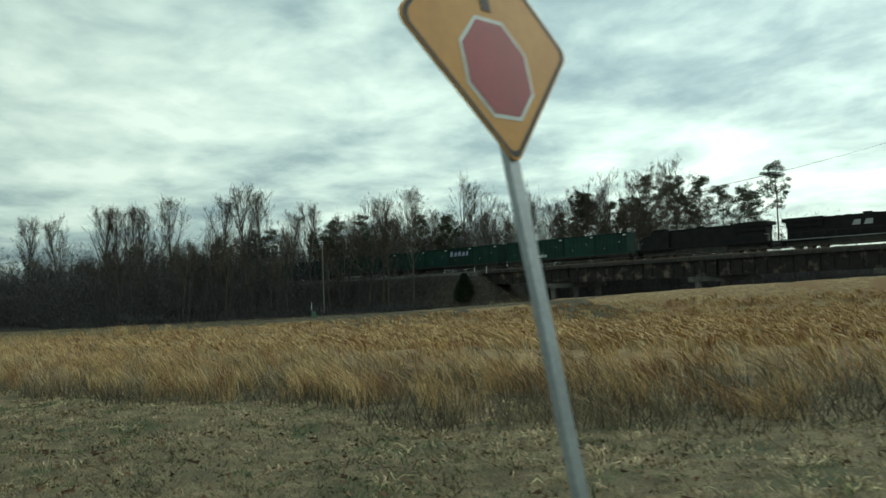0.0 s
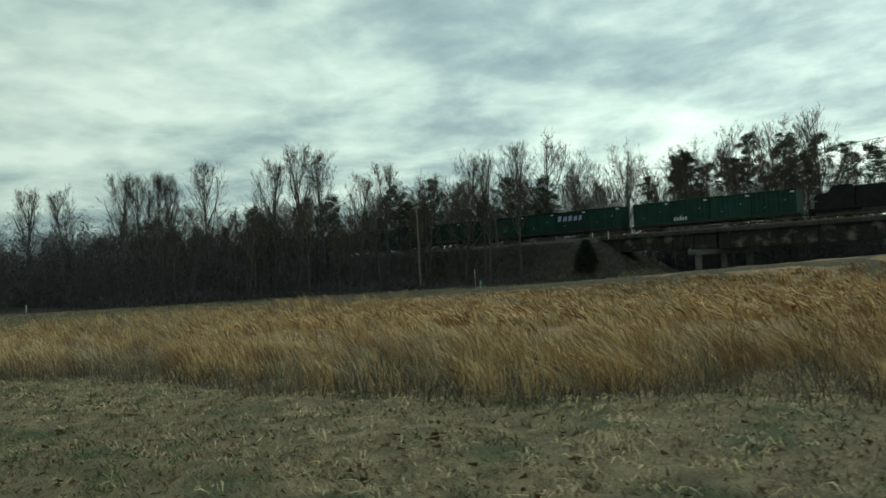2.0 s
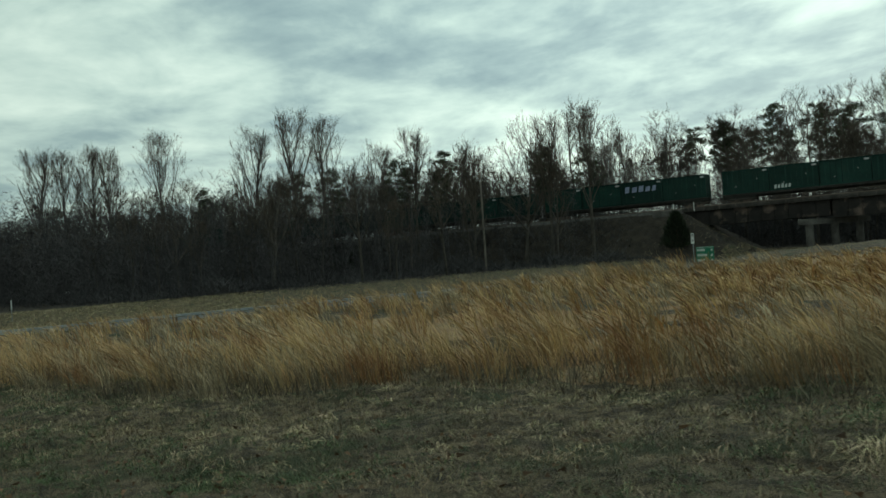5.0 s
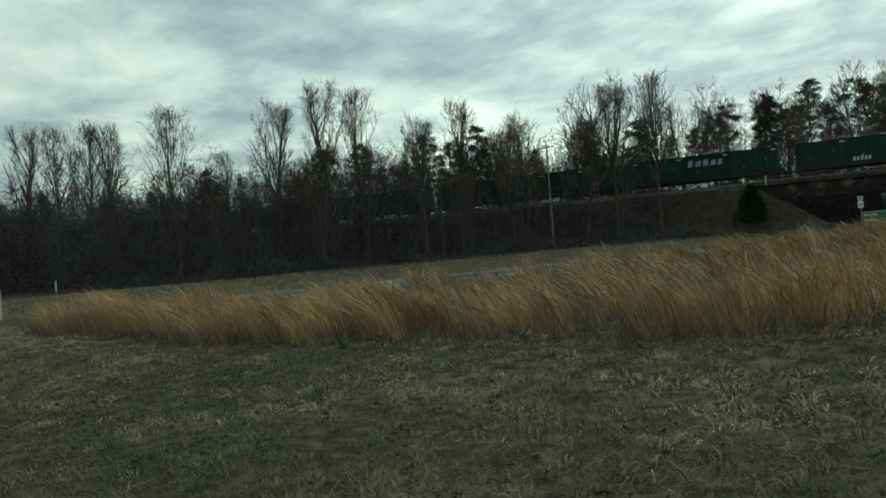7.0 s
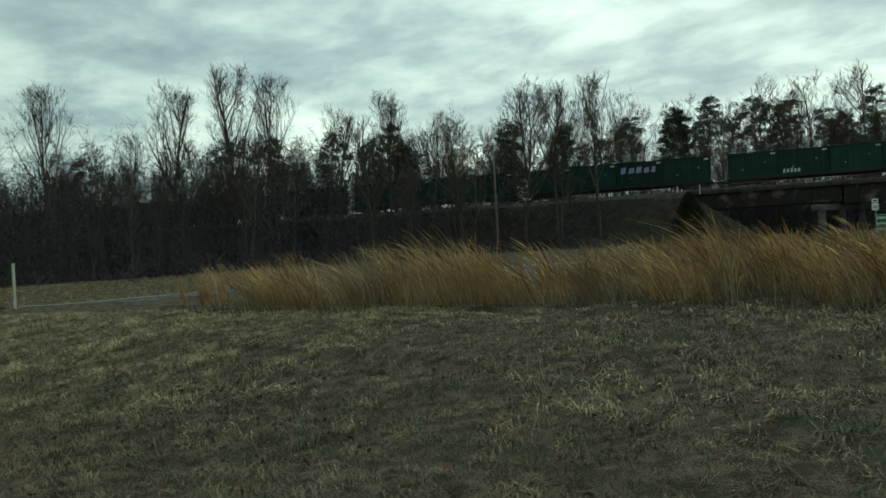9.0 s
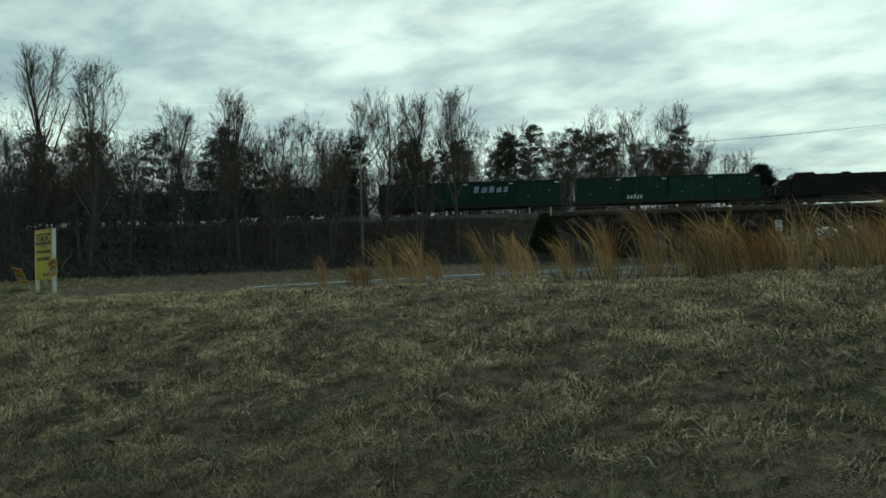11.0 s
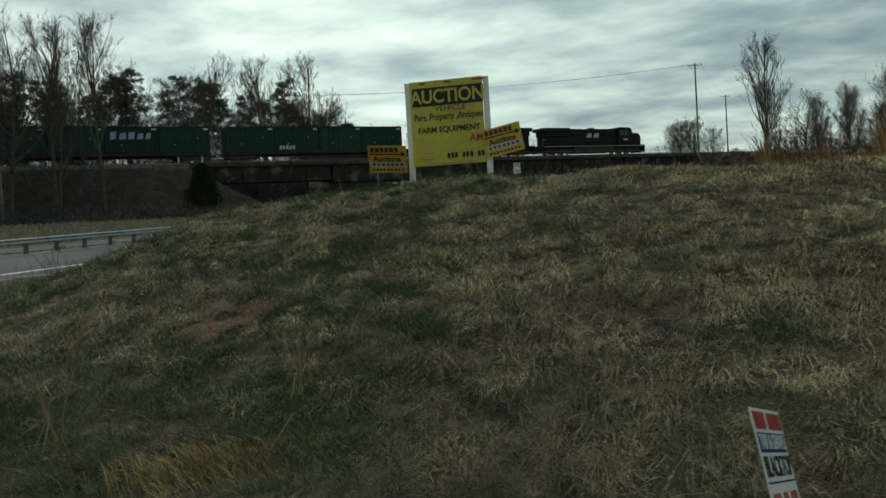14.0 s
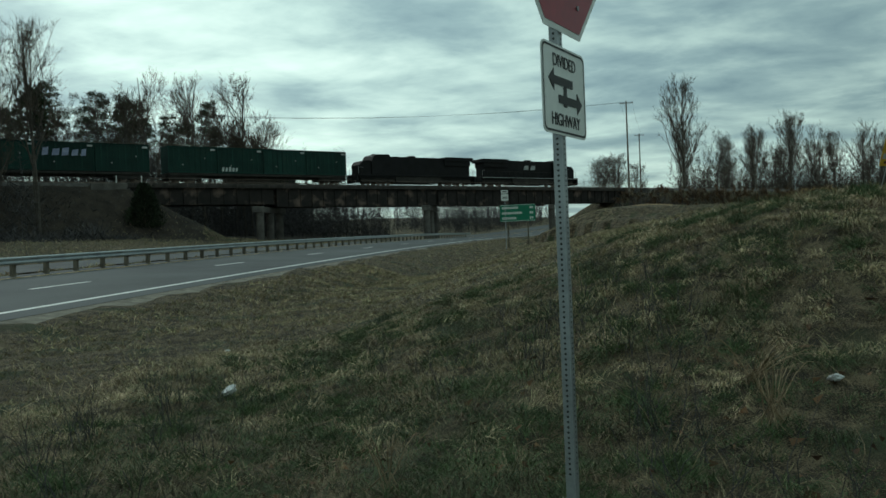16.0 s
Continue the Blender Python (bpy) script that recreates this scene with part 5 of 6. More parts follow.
bm = bmesh.new()
box(bm, -0.565, 0.6, -0.0145, -0.0125, 3.33, 3.63)
part("title_band", bm, M_SIGNK, pn)
words("lettering", "AUCTION", 0.30, 0.02, -0.016, 3.475, M_AUCY, pn, 0.90, 0.006)
words("lettering", "VEHICLE", 0.12, 0.06, -0.0135, 3.275, M_SIGNK, pn, 1.15)
words("lettering", "Pers. Property ,Antiques", 0.148, 0.02, -0.0135, 3.15, M_SIGNK, pn, 0.78, 0.0035)
words("lettering", "FARM EQUIPMENT", 0.13, 0.02, -0.0135, 2.94, M_SIGNK, pn, 0.96, 0.004)
words("lettering", "AM", 0.18, 0.47, -0.0135, 2.775, M_PRINTR, pn, 0.9, 0.004)
bm = bmesh.new()
for i in range(10):
    if i not in (3, 7):
        box(bm, -0.03 + i * 0.063, 0.015 + i * 0.063, -0.0145, -0.0125, 2.475, 2.56)
part("number_bars", bm, M_SIGNK, pn, "plain dark bars in place of a telephone number")
bm = bmesh.new()
for i, (w, z) in enumerate(((0.22, 2.57), (0.12, 2.52), (0.26, 2.47), (0.16, 2.43))):
    box(bm, -0.48 + 0.05 * (i % 2), -0.48 + w, -0.0145, -0.0125, z, z + 0.014)
box(bm, -0.38, 0.42, -0.0145, -0.0125, 2.392, 2.408)
part("script_bars", bm, M_STEM, pn, "faint script as plain bars")
for x, w in ((-0.43, 0.09), (-0.02, 0.11), (0.44, 0.2)):
    bm = bmesh.new()
    box(bm, x, x + w, -0.0145, -0.0125, 3.685, 3.715)
    part("top_mark", bm, M_PRINTR, pn, "small red mark on the top strip")


def arrow_board(m, label, w, h):
    top = empty("arrow_board", m, label, "sign board", "small arrow boards")
    bm = bmesh.new()
    box(bm, -w / 2, w / 2, -0.008, 0.0, -h / 2, h / 2, 0.002)
    b = part("board", bm, M_ARROWO, top)
    bm = bmesh.new()
    for i in range(6):
        x = -w * 0.44 + i * w * 0.125
        box(bm, x, x + w * 0.1, -0.0105, -0.0085, h * 0.26, h * 0.44)
    part("name_bars", bm, M_PRINTD, b, "dark red bars in place of a name")
    bm = bmesh.new()
    prism(bm, [(-w * 0.47, h * 0.17), (w * 0.36, h * 0.17), (w * 0.36, h * 0.10), (w * 0.48, h * 0.195), (w * 0.36, h * 0.29), (w * 0.36, h * 0.215), (-w * 0.47, h * 0.215)], -0.0105, -0.0085)
    part("arrow", bm, M_SIGNK, b, "thin dark arrow")
    words("lettering", "Auctions", h * 0.27, -0.02 * w, -0.0105, h * 0.015, M_SIGNK, b, 1.0, 0.004)
    bm = bmesh.new()
    box(bm, -w * 0.47, w * 0.47, -0.0095, -0.0085, -h * 0.27, -h * 0.10)
    part("pale_band", bm, M_GREY, b)
    bm = bmesh.new()
    for i in range(7):
        x = -w * 0.4 + i * w * 0.12
        box(bm, x, x + w * 0.07, -0.0115, -0.0098, -h * 0.23, -h * 0.14)
    part("print_row", bm, M_PRINTD, b, "unreadable print as plain bars")
    bm = bmesh.new()
    for i in range(9):
        x = -w * 0.42 + i * w * 0.095
        box(bm, x, x + w * 0.065, -0.0105, -0.0088, -h * 0.42, -h * 0.34)
    part("print_row", bm, M_PRINTD, b, "unreadable print as plain bars")
    return top


ab = arrow_board(pose(6.24, 12.74, 2.51, 26, 4, -2), "small orange arrow board leaning forward beside the auction sign's post", 0.63, 0.47)
bm = bmesh.new()
gl = gz(6.24, 12.8)
for x in (-0.2, 0.2):
    tube(bm, (x, 0.01, gl - 2.51 - 0.1), (x, 0.01, 0.0), 0.006, n=6)
part("wire_stake", bm, M_GALV, ab)
ab = arrow_board(pose(8.11, 12.755, 2.69, 0, -10, -8), "small yellow arrow board fixed askew to the auction sign", 0.62, 0.45)

# yard sign in the bank
yd = empty("yard_sign", pose(9.85, 3.13, 0, 0, 0, 66) @ pose(0, 0, 0.37, -15, 15, 0) @ Matrix.Diagonal((1.11, 1, 1.08, 1)), "white yard sign with red and blue print on wire legs", "yard sign")
bm = bmesh.new()
box(bm, -0.28, 0.28, -0.004, 0.0, -0.21, 0.21)
b = part("panel", bm, M_SIGNW, yd)
for bars in (((-0.25, 0.04), (-0.2, 0.015), (-0.175, 0.05), (-0.115, 0.015), (-0.09, 0.04)), ((0.0, 0.04), (0.05, 0.045), (0.105, 0.045), (0.155, 0.015), (0.18, 0.04), (0.225, 0.035))):
    bm = bmesh.new()
    for x0, w in bars:
        box(bm, x0, x0 + w, -0.0065, -0.0045, 0.125, 0.195)
    part("name_bars", bm, M_PRINTR, b, "red bars in place of a firm's name")
bm = bmesh.new()
box(bm, -0.26, 0.26, -0.0058, -0.0045, 0.03, 0.11)
part("blue_band", bm, M_PRINTB, b)
words("lettering", "TAR & GRAVEL", 0.085, 0, -0.0072, 0.07, M_SIGNW, b, 0.86, 0.001)
words("lettering", "BLACKTOP", 0.115, 0, -0.0062, -0.03, M_SIGNK, b, 0.90, 0.002)
bm = bmesh.new()
box(bm, -0.27, 0.27, -0.0058, -0.0045, -0.092, -0.085)
part("rule", bm, M_PRINTB, b)
for i in (0, 1, 2, 4, 5, 7, 8, 9):
    bm = bmesh.new()
    x = -0.24 + i * 0.048
    box(bm, x, x + 0.034, -0.0058, -0.0045, -0.195, -0.13)
    part("number_bar", bm, M_PRINTR, b, "red bar in place of a digit")
gl = gz(9.85, 3.13)
for x in (-0.13, 0.13):
    bm = bmesh.new()
    tube(bm, (x, 0.004, (gl - 0.37) / 1.08 - 0.2), (x, 0.004, -0.05), 0.005, n=6)
    part("wire_leg", bm, M_GALV, yd)

# guide sign and route marker beyond the knoll
gs = empty("guide_sign", pose(6.35, 78.4, 0.3, 0, 0, -8), "green guide sign with white lettering beside the highway", "road sign")
gl = gz(6.35, 78.4) - 0.3
bm = bmesh.new()
box(bm, -1.6, 1.6, -0.01, 0.01, 2.78, 4.32, 0.003)
b = part("panel", bm, M_SIGNG, gs)
bm = bmesh.new()
for z0, z1, x0, x1 in ((2.82, 2.85, -1.55, 1.55), (4.25, 4.28, -1.55, 1.55)):
    box(bm, x0, x1, -0.014, -0.0105, z0, z1)
for row, n in ((4.02, 9), (3.55, 11), (3.08, 8)):
    for i in range(n):
        box(bm, -1.4 + i * 0.165, -1.4 + i * 0.165 + 0.115, -0.014, -0.0105, row - 0.1, row + 0.1)
    for i in range(2):
        box(bm, 1.1 + i * 0.17, 1.1 + i * 0.17 + 0.115, -0.014, -0.0105, row - 0.1, row + 0.1)
part("lettering_bars", bm, M_SIGNW, b, "white bars in place of unreadable words")
for x in (-0.9, 0.9):
    bm = bmesh.new()
    box(bm, x - 0.06, x + 0.06, 0.011, 0.13, gl - 0.4, 4.35, 0.004)
    part("post", bm, M_WOODPOST, gs)
rm = empty("route_marker", pose(5.2, 78.0, 0, 0, 0, -8), "white route shield below a small direction plate on a post", "road sign")
gl = gz(5.2, 78)
u_post(rm, 0, 0.035, gl - 0.4, 5.95, 0.06, False)
plate("direction_plate", rounded(0.62, 0.3, 0.03), M_SIGNW, rm, -0.004, 0.0, 5.78)
sh = plate("shield", rounded(0.66, 0.62, 0.12), M_SIGNW, rm, -0.004, 0.0, 5.27)
words("lettering", "360", 0.30, 0, -0.0065, 5.23, M_SIGNK, sh, 0.95, 0.004)
plate("direction_bar", rounded(0.4, 0.1, 0.02), M_SIGNK, rm, -0.006, -0.0045, 5.78)


def small_marker(x, y, h, w, hgt, material, label):
    top = empty("delineator", pose(x, y, gz(x, y), 0, 0, 75), label, "marker")
    bm = bmesh.new()
    tube(bm, (0, 0.02, -0.3), (0, 0.02, h), 0.03, n=8)
    part("post", bm, M_GALV, top)
    plate("panel", rounded(w, hgt, 0.03), material, top, -0.004, 0.0, h - hgt / 2)


small_marker(-78.6, 18.8, 1.6, 0.6, 0.6, M_SIGNW, "small white panel on a post beyond the highway")
small_marker(-43.5, 14.9, 2.6, 0.16, 1.1, M_SIGNW, "slender white marker board on a post beyond the highway")


# utility poles and wires
def utility_pole(x, y, z0, z1, yaw, label, r=0.17, arms=1):
    top = empty("utility_pole", pose(x, y, 0, 0, 0, yaw), label, "utility pole", "utility poles")
    bm = bmesh.new()
    tube(bm, (0, 0, z0 - 0.5), (0, 0, z1), r, r * 0.62, n=12)
    part("shaft", bm, M_POLE, top, "weathered grey timber shaft")
    for k in range(arms):
        z = z1 - 0.45 - k * 0.9
        bm = bmesh.new()
        box(bm, -1.25, 1.25, -0.22, -0.11, z - 0.06, z + 0.06, 0.01)
        a = part("crossarm", bm, M_POLE, top)
        for xx in (-1.15, -0.5, 0.5, 1.15):
            bm = bmesh.new()
            tube(bm, (xx, -0.165, z + 0.06), (xx, -0.165, z + 0.28), 0.055, 0.04, n=8)
            part("insulator", bm, M_GREY, a)
        for sg in (-1, 1):
            bm = bmesh.new()
            tube(bm, (sg * 0.75, -0.165, z - 0.06), (0, -0.165, z - 0.75), 0.02, n=6)
            part("brace", bm, M_GALV, a)
    return top


utility_pole(-47.0, 79.0, gz(-47.0, 79.0), 17.9, 20, "weathered timber utility pole before the railway bank")
utility_pole(35.0, 163.9, 10.0, 26.9, -10, "tall timber utility pole with a crossarm beside the railway", 0.2)
utility_pole(54.4, 238.6, 9.5, 29.3, -12, "far timber utility pole with a crossarm on the skyline", 0.22)


def wire(a, b, sag, name, label):
    a, b = np.array(a), np.array(b)
    t = np.linspace(0, 1, 25)[:, None]
    p = a + (b - a) * t
    p[:, 2] -= 4 * sag * (t * (1 - t))[:, 0]
    seg = np.column_stack([p[:-1], p[1:], np.full(24, 0.013), np.full(24, 0.013)])
    v, f = tubes(seg, 4)
    tagged(link(name, np_mesh(name, v, f, 4), M_SIGNK), label, "power line")


for dx in (-1.1, 0.0, 1.1):
    wire((35.0 + dx, 163.8, 26.7), (-75 + dx, 133, 26.5), 3.0, "power_line", "thin dark power line sagging between poles")
for dx in (-1.1, 1.1):
    wire((35.0 + dx, 163.9, 26.7), (54.4 + dx, 238.6, 29.1), 1.5, "power_line", "thin dark power line between the skyline poles")
for dx in (-1.0, 1.0):
    wire((-46.8 + dx, 78.4, 17.7), (-150 + dx, -2, 16.5), 2.0, "power_line", "thin dark power line along the wood's edge")

# litter
def litter(x, y, s, turn, label):
    bm = bmesh.new()
    bmesh.ops.create_icosphere(bm, subdivisions=2, radius=s)
    rl = random.Random(int(x * 100))
    for vtx in bm.verts:
        vtx.co = Vector((vtx.co.x * 1.5, vtx.co.y * 0.8, vtx.co.z * 0.55)) * rl.uniform(0.75, 1.2)
    o = part("litter", bm, M_LITTER)
    o.matrix_world = pose(x, y, gz(x, y) + s * 0.5, 8, 12, turn)
    tagged(o, label, "litter", "scraps of litter")


for x, y, s in ((-2.52, 9.7, 0.08), (2.57, 6.98, 0.05), (0.42, 5.55, 0.05), (-3.5, 13.4, 0.035), (74.6, 37.1, 0.06), (76.2, 41.5, 0.03)):
    litter(x, y, s, x * 40, "crumpled white plastic scrap lying in the grass")

# ---- grass ----
rng = np.random.default_rng(17)


def along_lane(n, x_lo, x_hi, d):
    """Random places at d metres to the right of the side road, between two abscissas of its track."""
    xs = rng.uniform(x_lo, x_hi, n * 2)
    o = np.argsort(LANE[:, 0])
    ys = np.interp(xs, LANE[o, 0], LANE[o, 1])
    sl = np.gradient(LANE[o, 1], LANE[o, 0])
    m = np.interp(xs, LANE[o, 0], sl)
    w = np.hypot(1, m)
    keep = rng.random(len(xs)) < w / w.max()
    xs, ys, m, w = xs[keep][:n], ys[keep][:n], m[keep][:n], w[keep][:n]
    dd = d[: len(xs)]
    return xs - m / w * dd, ys + dd / w


def blades(X, Y, Z, length, lean, width, rng, droop=None):
    """Thin upright triangles with a random lean."""
    n = len(X)
    a = np.stack([X, Y, Z], 1)
    az = rng.uniform(0, 2 * np.pi, n)
    w = np.stack([np.cos(az) * lean, np.sin(az) * lean, np.ones(n)], 1)
    w /= np.linalg.norm(w, axis=1, keepdims=True)
    return slivers(a, a + w * length[:, None], width, rng)


# tufts: ribbons that rise from a close crown and arch over, with short turf between
def ribbons(a, out, reach, high, end, wide, rng):
    """Blades pointed at both ends that rise from a and arch over towards out; end: the tip's height."""
    n = len(a)
    side = np.stack([-out[:, 1], out[:, 0], rng.normal(0, 0.4, n)], 1) * (wide / 2)[:, None]
    up = np.array([0, 0, 1.0])
    mid = a + out * (reach * rng.uniform(0.3, 0.6, n))[:, None] + up * high[:, None]
    tip = a + out * reach[:, None] + up * end[:, None] + rng.normal(0, 0.015, (n, 3))
    v = np.stack([a, mid - side, mid + side, tip], 1).reshape(-1, 3)
    b = np.arange(n)[:, None] * 4
    return v, np.concatenate([b + [0, 2, 1], b + [1, 2, 3]], 1).ravel()


def pale_share(x):
    """How much of the turf is pale straw along the side road: most on the knoll's crown and by the far verge."""
    return np.interp(x, [0, 6, 11, 28, 33, 78, 90], [0.62, 0.74, 0.98, 0.86, 0.40, 0.42, 0.88])


def tufts(n, per, x_lo, x_hi, d1, tall, wide):
    """Arching tufts in three sorts: pale straw, brown rank grass and green; the pale ones on the crown of the verge,
    partly for its brighter sky light.
    """
    d = 2.7 + (d1 - 2.7) * rng.random(n) ** 1.35
    X, Y = along_lane(n, x_lo, x_hi, d)
    d = d[: len(X)]
    ok = way_uv(X, Y)[1] < -1.8
    X, Y, d = X[ok], Y[ok], d[ok]
    shag = lattice(X * 0.45, Y * 0.45, 8) * 0.6 + lattice(X * 1.6, Y * 1.6, 12) * 0.4
    size = tall * (0.075 + 0.12 * shag) * rng.uniform(0.5, 1.5, len(X)) * (0.6 + 0.4 * smooth(2.6, 4.5, d)) * (1 - 0.25 * smooth(7, 12, d))
    pick = lattice(X * 0.5, Y * 0.5, 27) * 0.5 + lattice(X * 2.2, Y * 2.2, 29) * 0.5 + rng.normal(0, 0.16, len(X))
    # straw grows paler uphill; the share also puts the crown's sky light into colour
    pale = pick < pale_share(X) * (0.27 + 0.73 * smooth(4.5, 8.5, d))
    green = ~pale & (lattice(X * 0.33, Y * 0.33, 77) + rng.normal(0, 0.2, len(X)) > np.interp(X, [4, 9, 30, 36, 80, 90], [0.53, 0.62, 0.62, 0.55, 0.55, 0.7]) + 0.1 * smooth(6, 10, d))
    lay = rng.normal(-1.9, 0.8, len(X))
    made = []
    for sort in (pale, ~pale & ~green, green):
        k = int(sort.sum()) * per
        B, L, D = np.repeat(size[sort], per), np.repeat(lay[sort], per), np.repeat(d[sort], per)
        az = rng.uniform(0, 2 * np.pi, k)
        r0 = B * rng.uniform(0, 0.7, k)
        bx, by = np.repeat(X[sort], per) + np.cos(az) * r0, np.repeat(Y[sort], per) + np.sin(az) * r0
        a = np.stack([bx, by, on_ground(bx, by) - 0.012], 1)
        ox, oy = np.cos(az) + 0.7 * np.cos(L), np.sin(az) + 0.7 * np.sin(L)
        q = np.maximum(np.hypot(ox, oy), 0.2)
        out = np.stack([ox / q, oy / q, np.zeros(k)], 1)
        high = B * rng.uniform(0.15, 0.8, k)
        made.append(ribbons(a, out, B * rng.uniform(0.5, 2.0, k), high, high * rng.uniform(-0.4, 1.1, k), wide * (0.45 + D * 0.13) * rng.uniform(0.6, 1.3, k), rng))
    return made


def turf(n, x_lo, x_hi, d1, wide):
    """Short leaning blades, thick and thin by turns, darker towards the road; two sorts."""
    d = 2.5 + (d1 - 2.5) * rng.random(n) ** 1.6
    X, Y = along_lane(n, x_lo, x_hi, d)
    d = d[: len(X)]
    lump = lattice(X * 2.8, Y * 2.8, 64) * 0.65 + lattice(X * 0.9, Y * 0.9, 66) * 0.35
    ok = (way_uv(X, Y)[1] < -1.5) & (rng.random(len(X)) < 0.2 + 1.4 * lump)
    X, Y, d, lump = X[ok], Y[ok], d[ok], lump[ok]
    a = np.stack([X, Y, on_ground(X, Y) - 0.008], 1)
    az = rng.uniform(0, 2 * np.pi, len(X))
    lean = rng.uniform(0.3, 2.4, len(X))
    ln = (0.035 + 0.13 * lump**1.6) * rng.uniform(0.6, 1.3, len(X))
    w = np.stack([np.cos(az) * lean - 0.1, np.sin(az) * lean - 0.3, np.ones(len(X))], 1)
    w *= (ln / np.linalg.norm(w, axis=1))[:, None]
    roll = rng.uniform(0, 2 * np.pi, len(X))
    side = np.stack([np.cos(roll), np.sin(roll), rng.normal(0, 0.3, len(X))], 1) * (rng.uniform(0.5, 1.2, len(X)) * wide * (0.4 + 0.14 * d))[:, None]
    tri = np.stack([a - side, a + side, a + w], 1)
    # same uphill rise of pale blades, part straw, part sky light in the colour
    pale = lattice(X * 0.7, Y * 0.7, 27) + rng.normal(0, 0.2, len(X)) < pale_share(X) * (0.2 + 0.84 * smooth(4.5, 8.5, d))
    return [(v, np.arange(len(v))) for v in (tri[pale].reshape(-1, 3), tri[~pale].reshape(-1, 3))]


def gather(lists):
    """One mesh's corners and faces out of several."""
    V, F, cnt = [], [], 0
    for v, f in lists:
        V.append(v)
        F.append(f + cnt)
        cnt += len(v)
    return np.concatenate(V), np.concatenate(F)


PALE, RANK, LUSH, VERGE = [], [], [], []
for n, per, x_lo, x_hi, d1, tall, wide, m in ((5600, 48, -6, 12, 12.5, 0.84, 0.0031, 190000), (7200, 34, 12, 36, 15.0, 0.92, 0.0041, 220000), (14500, 16, 36, 84, 13.5, 0.9, 0.0056, 270000)):
    one, two, three = tufts(n, per, x_lo, x_hi, d1, tall, wide)
    t1, t2 = turf(m, x_lo, x_hi, d1, wide * 0.55)
    PALE += [one, t1]
    RANK += [two, t2]
    LUSH += [three]
one, two, three = tufts(9500, 10, 82, 146, 13.5, 0.75, 0.011)
t1, t2 = turf(210000, 82, 146, 13.5, 0.0085)
VERGE += [one, t1, two]
RANK += [t2]
LUSH += [three]
v, f = gather(VERGE)
tagged(link("straw_verge", np_mesh("straw_verge", v, f, 3), M_STRAW), "pale strawy mown verge of matted dead grass", "grass", kind="stuff")
v, f = gather(RANK)
tagged(link("rank_grass", np_mesh("rank_grass", v, f, 3), M_RANK), "brown matted rank grass on the slope beside the side road", "grass", kind="stuff")
v, f = gather(LUSH)
tagged(link("green_tufts", np_mesh("green_tufts", v, f, 3), M_GREEN), "dark green tufts of living grass in the dead turf", "grass", kind="stuff")
# verges of the highway, thinner
n = 150000
u_ = np.where(rng.random(n) < 0.6, rng.uniform(-28, 10, n), rng.uniform(-30, 90, n))
v_ = np.where(rng.random(n) < 0.68, -rng.uniform(2.0, 15, n), np.where(rng.random(n) < 0.1, rng.uniform(8.45, 9.2, n), rng.uniform(18.0, 44, n)))
X, Y = way_xy(u_, v_)
d_, _, _ = lane_near(X, Y)
ok = (d_ > 2.4) | (v_ > 0)
X, Y = X[ok], Y[ok]
far_ = 1 + 1.6 * smooth(0, 20, v_[ok])
v, f = blades(X, Y, on_ground(X, Y) - 0.01, far_ * (0.05 + 0.13 * lattice(X * 0.9, Y * 0.9, 91)) * rng.uniform(0.5, 1.3, len(X)), rng.uniform(0.4, 2.4, len(X)), np.minimum(0.003 + 0.0011 * np.hypot(X, Y - 2), 0.05) * rng.uniform(0.6, 1.4, len(X)), rng)
PALE.append((v, f))
v, f = gather(PALE)
tagged(link("mown_grass", np_mesh("mown_grass", v, f, 3), M_MOWN), "short dead tan grass of the mown verge, tufted and matted", "grass", kind="stuff")

# rounded green tufts on the ditch slope
n = 900
d = rng.uniform(2.6, 13, n)
X, Y = along_lane(n, -5, 7, d)
ok = way_uv(X, Y)[1] < -2.2
X, Y = X[ok], Y[ok]
m = 90
cx_ = np.repeat(X, m) + rng.normal(0, 0.075, len(X) * m)
cy_ = np.repeat(Y, m) + rng.normal(0, 0.075, len(X) * m)
size = np.repeat(rng.uniform(0.5, 1.5, len(X)), m)
v, f = blades(cx_, cy_, on_ground(cx_, cy_) + 0.03, 0.13 * size * rng.uniform(0.4, 1.3, len(cx_)), rng.uniform(0.4, 2.5, len(cx_)), rng.uniform(0.004, 0.007, len(cx_)), rng)
tagged(link("green_tufts", np_mesh("green_tufts", v, f, 3), M_GREEN), "dark green rounded tufts of living grass on the ditch slope", "grass", kind="stuff")

# fallen leaves on the verge
n = 16000
d = 2.2 + 6 * rng.random(n) ** 2.2
X, Y = along_lane(n, -3, 140, d)
Z = on_ground(X, Y) + rng.uniform(0.01, 0.06, len(X))
a = np.stack([X, Y, Z], 1)
v, f = slivers(a, a + np.concatenate([rng.normal(0, 0.05, (len(X), 2)), rng.normal(0, 0.02, (len(X), 1))], 1), np.full(len(X), 0.05), rng)
tagged(link("leaf_litter", np_mesh("leaf_litter", v, f, 3), M_LEAF), "brown fallen leaves strewn over the verge", "leaves", kind="stuff")


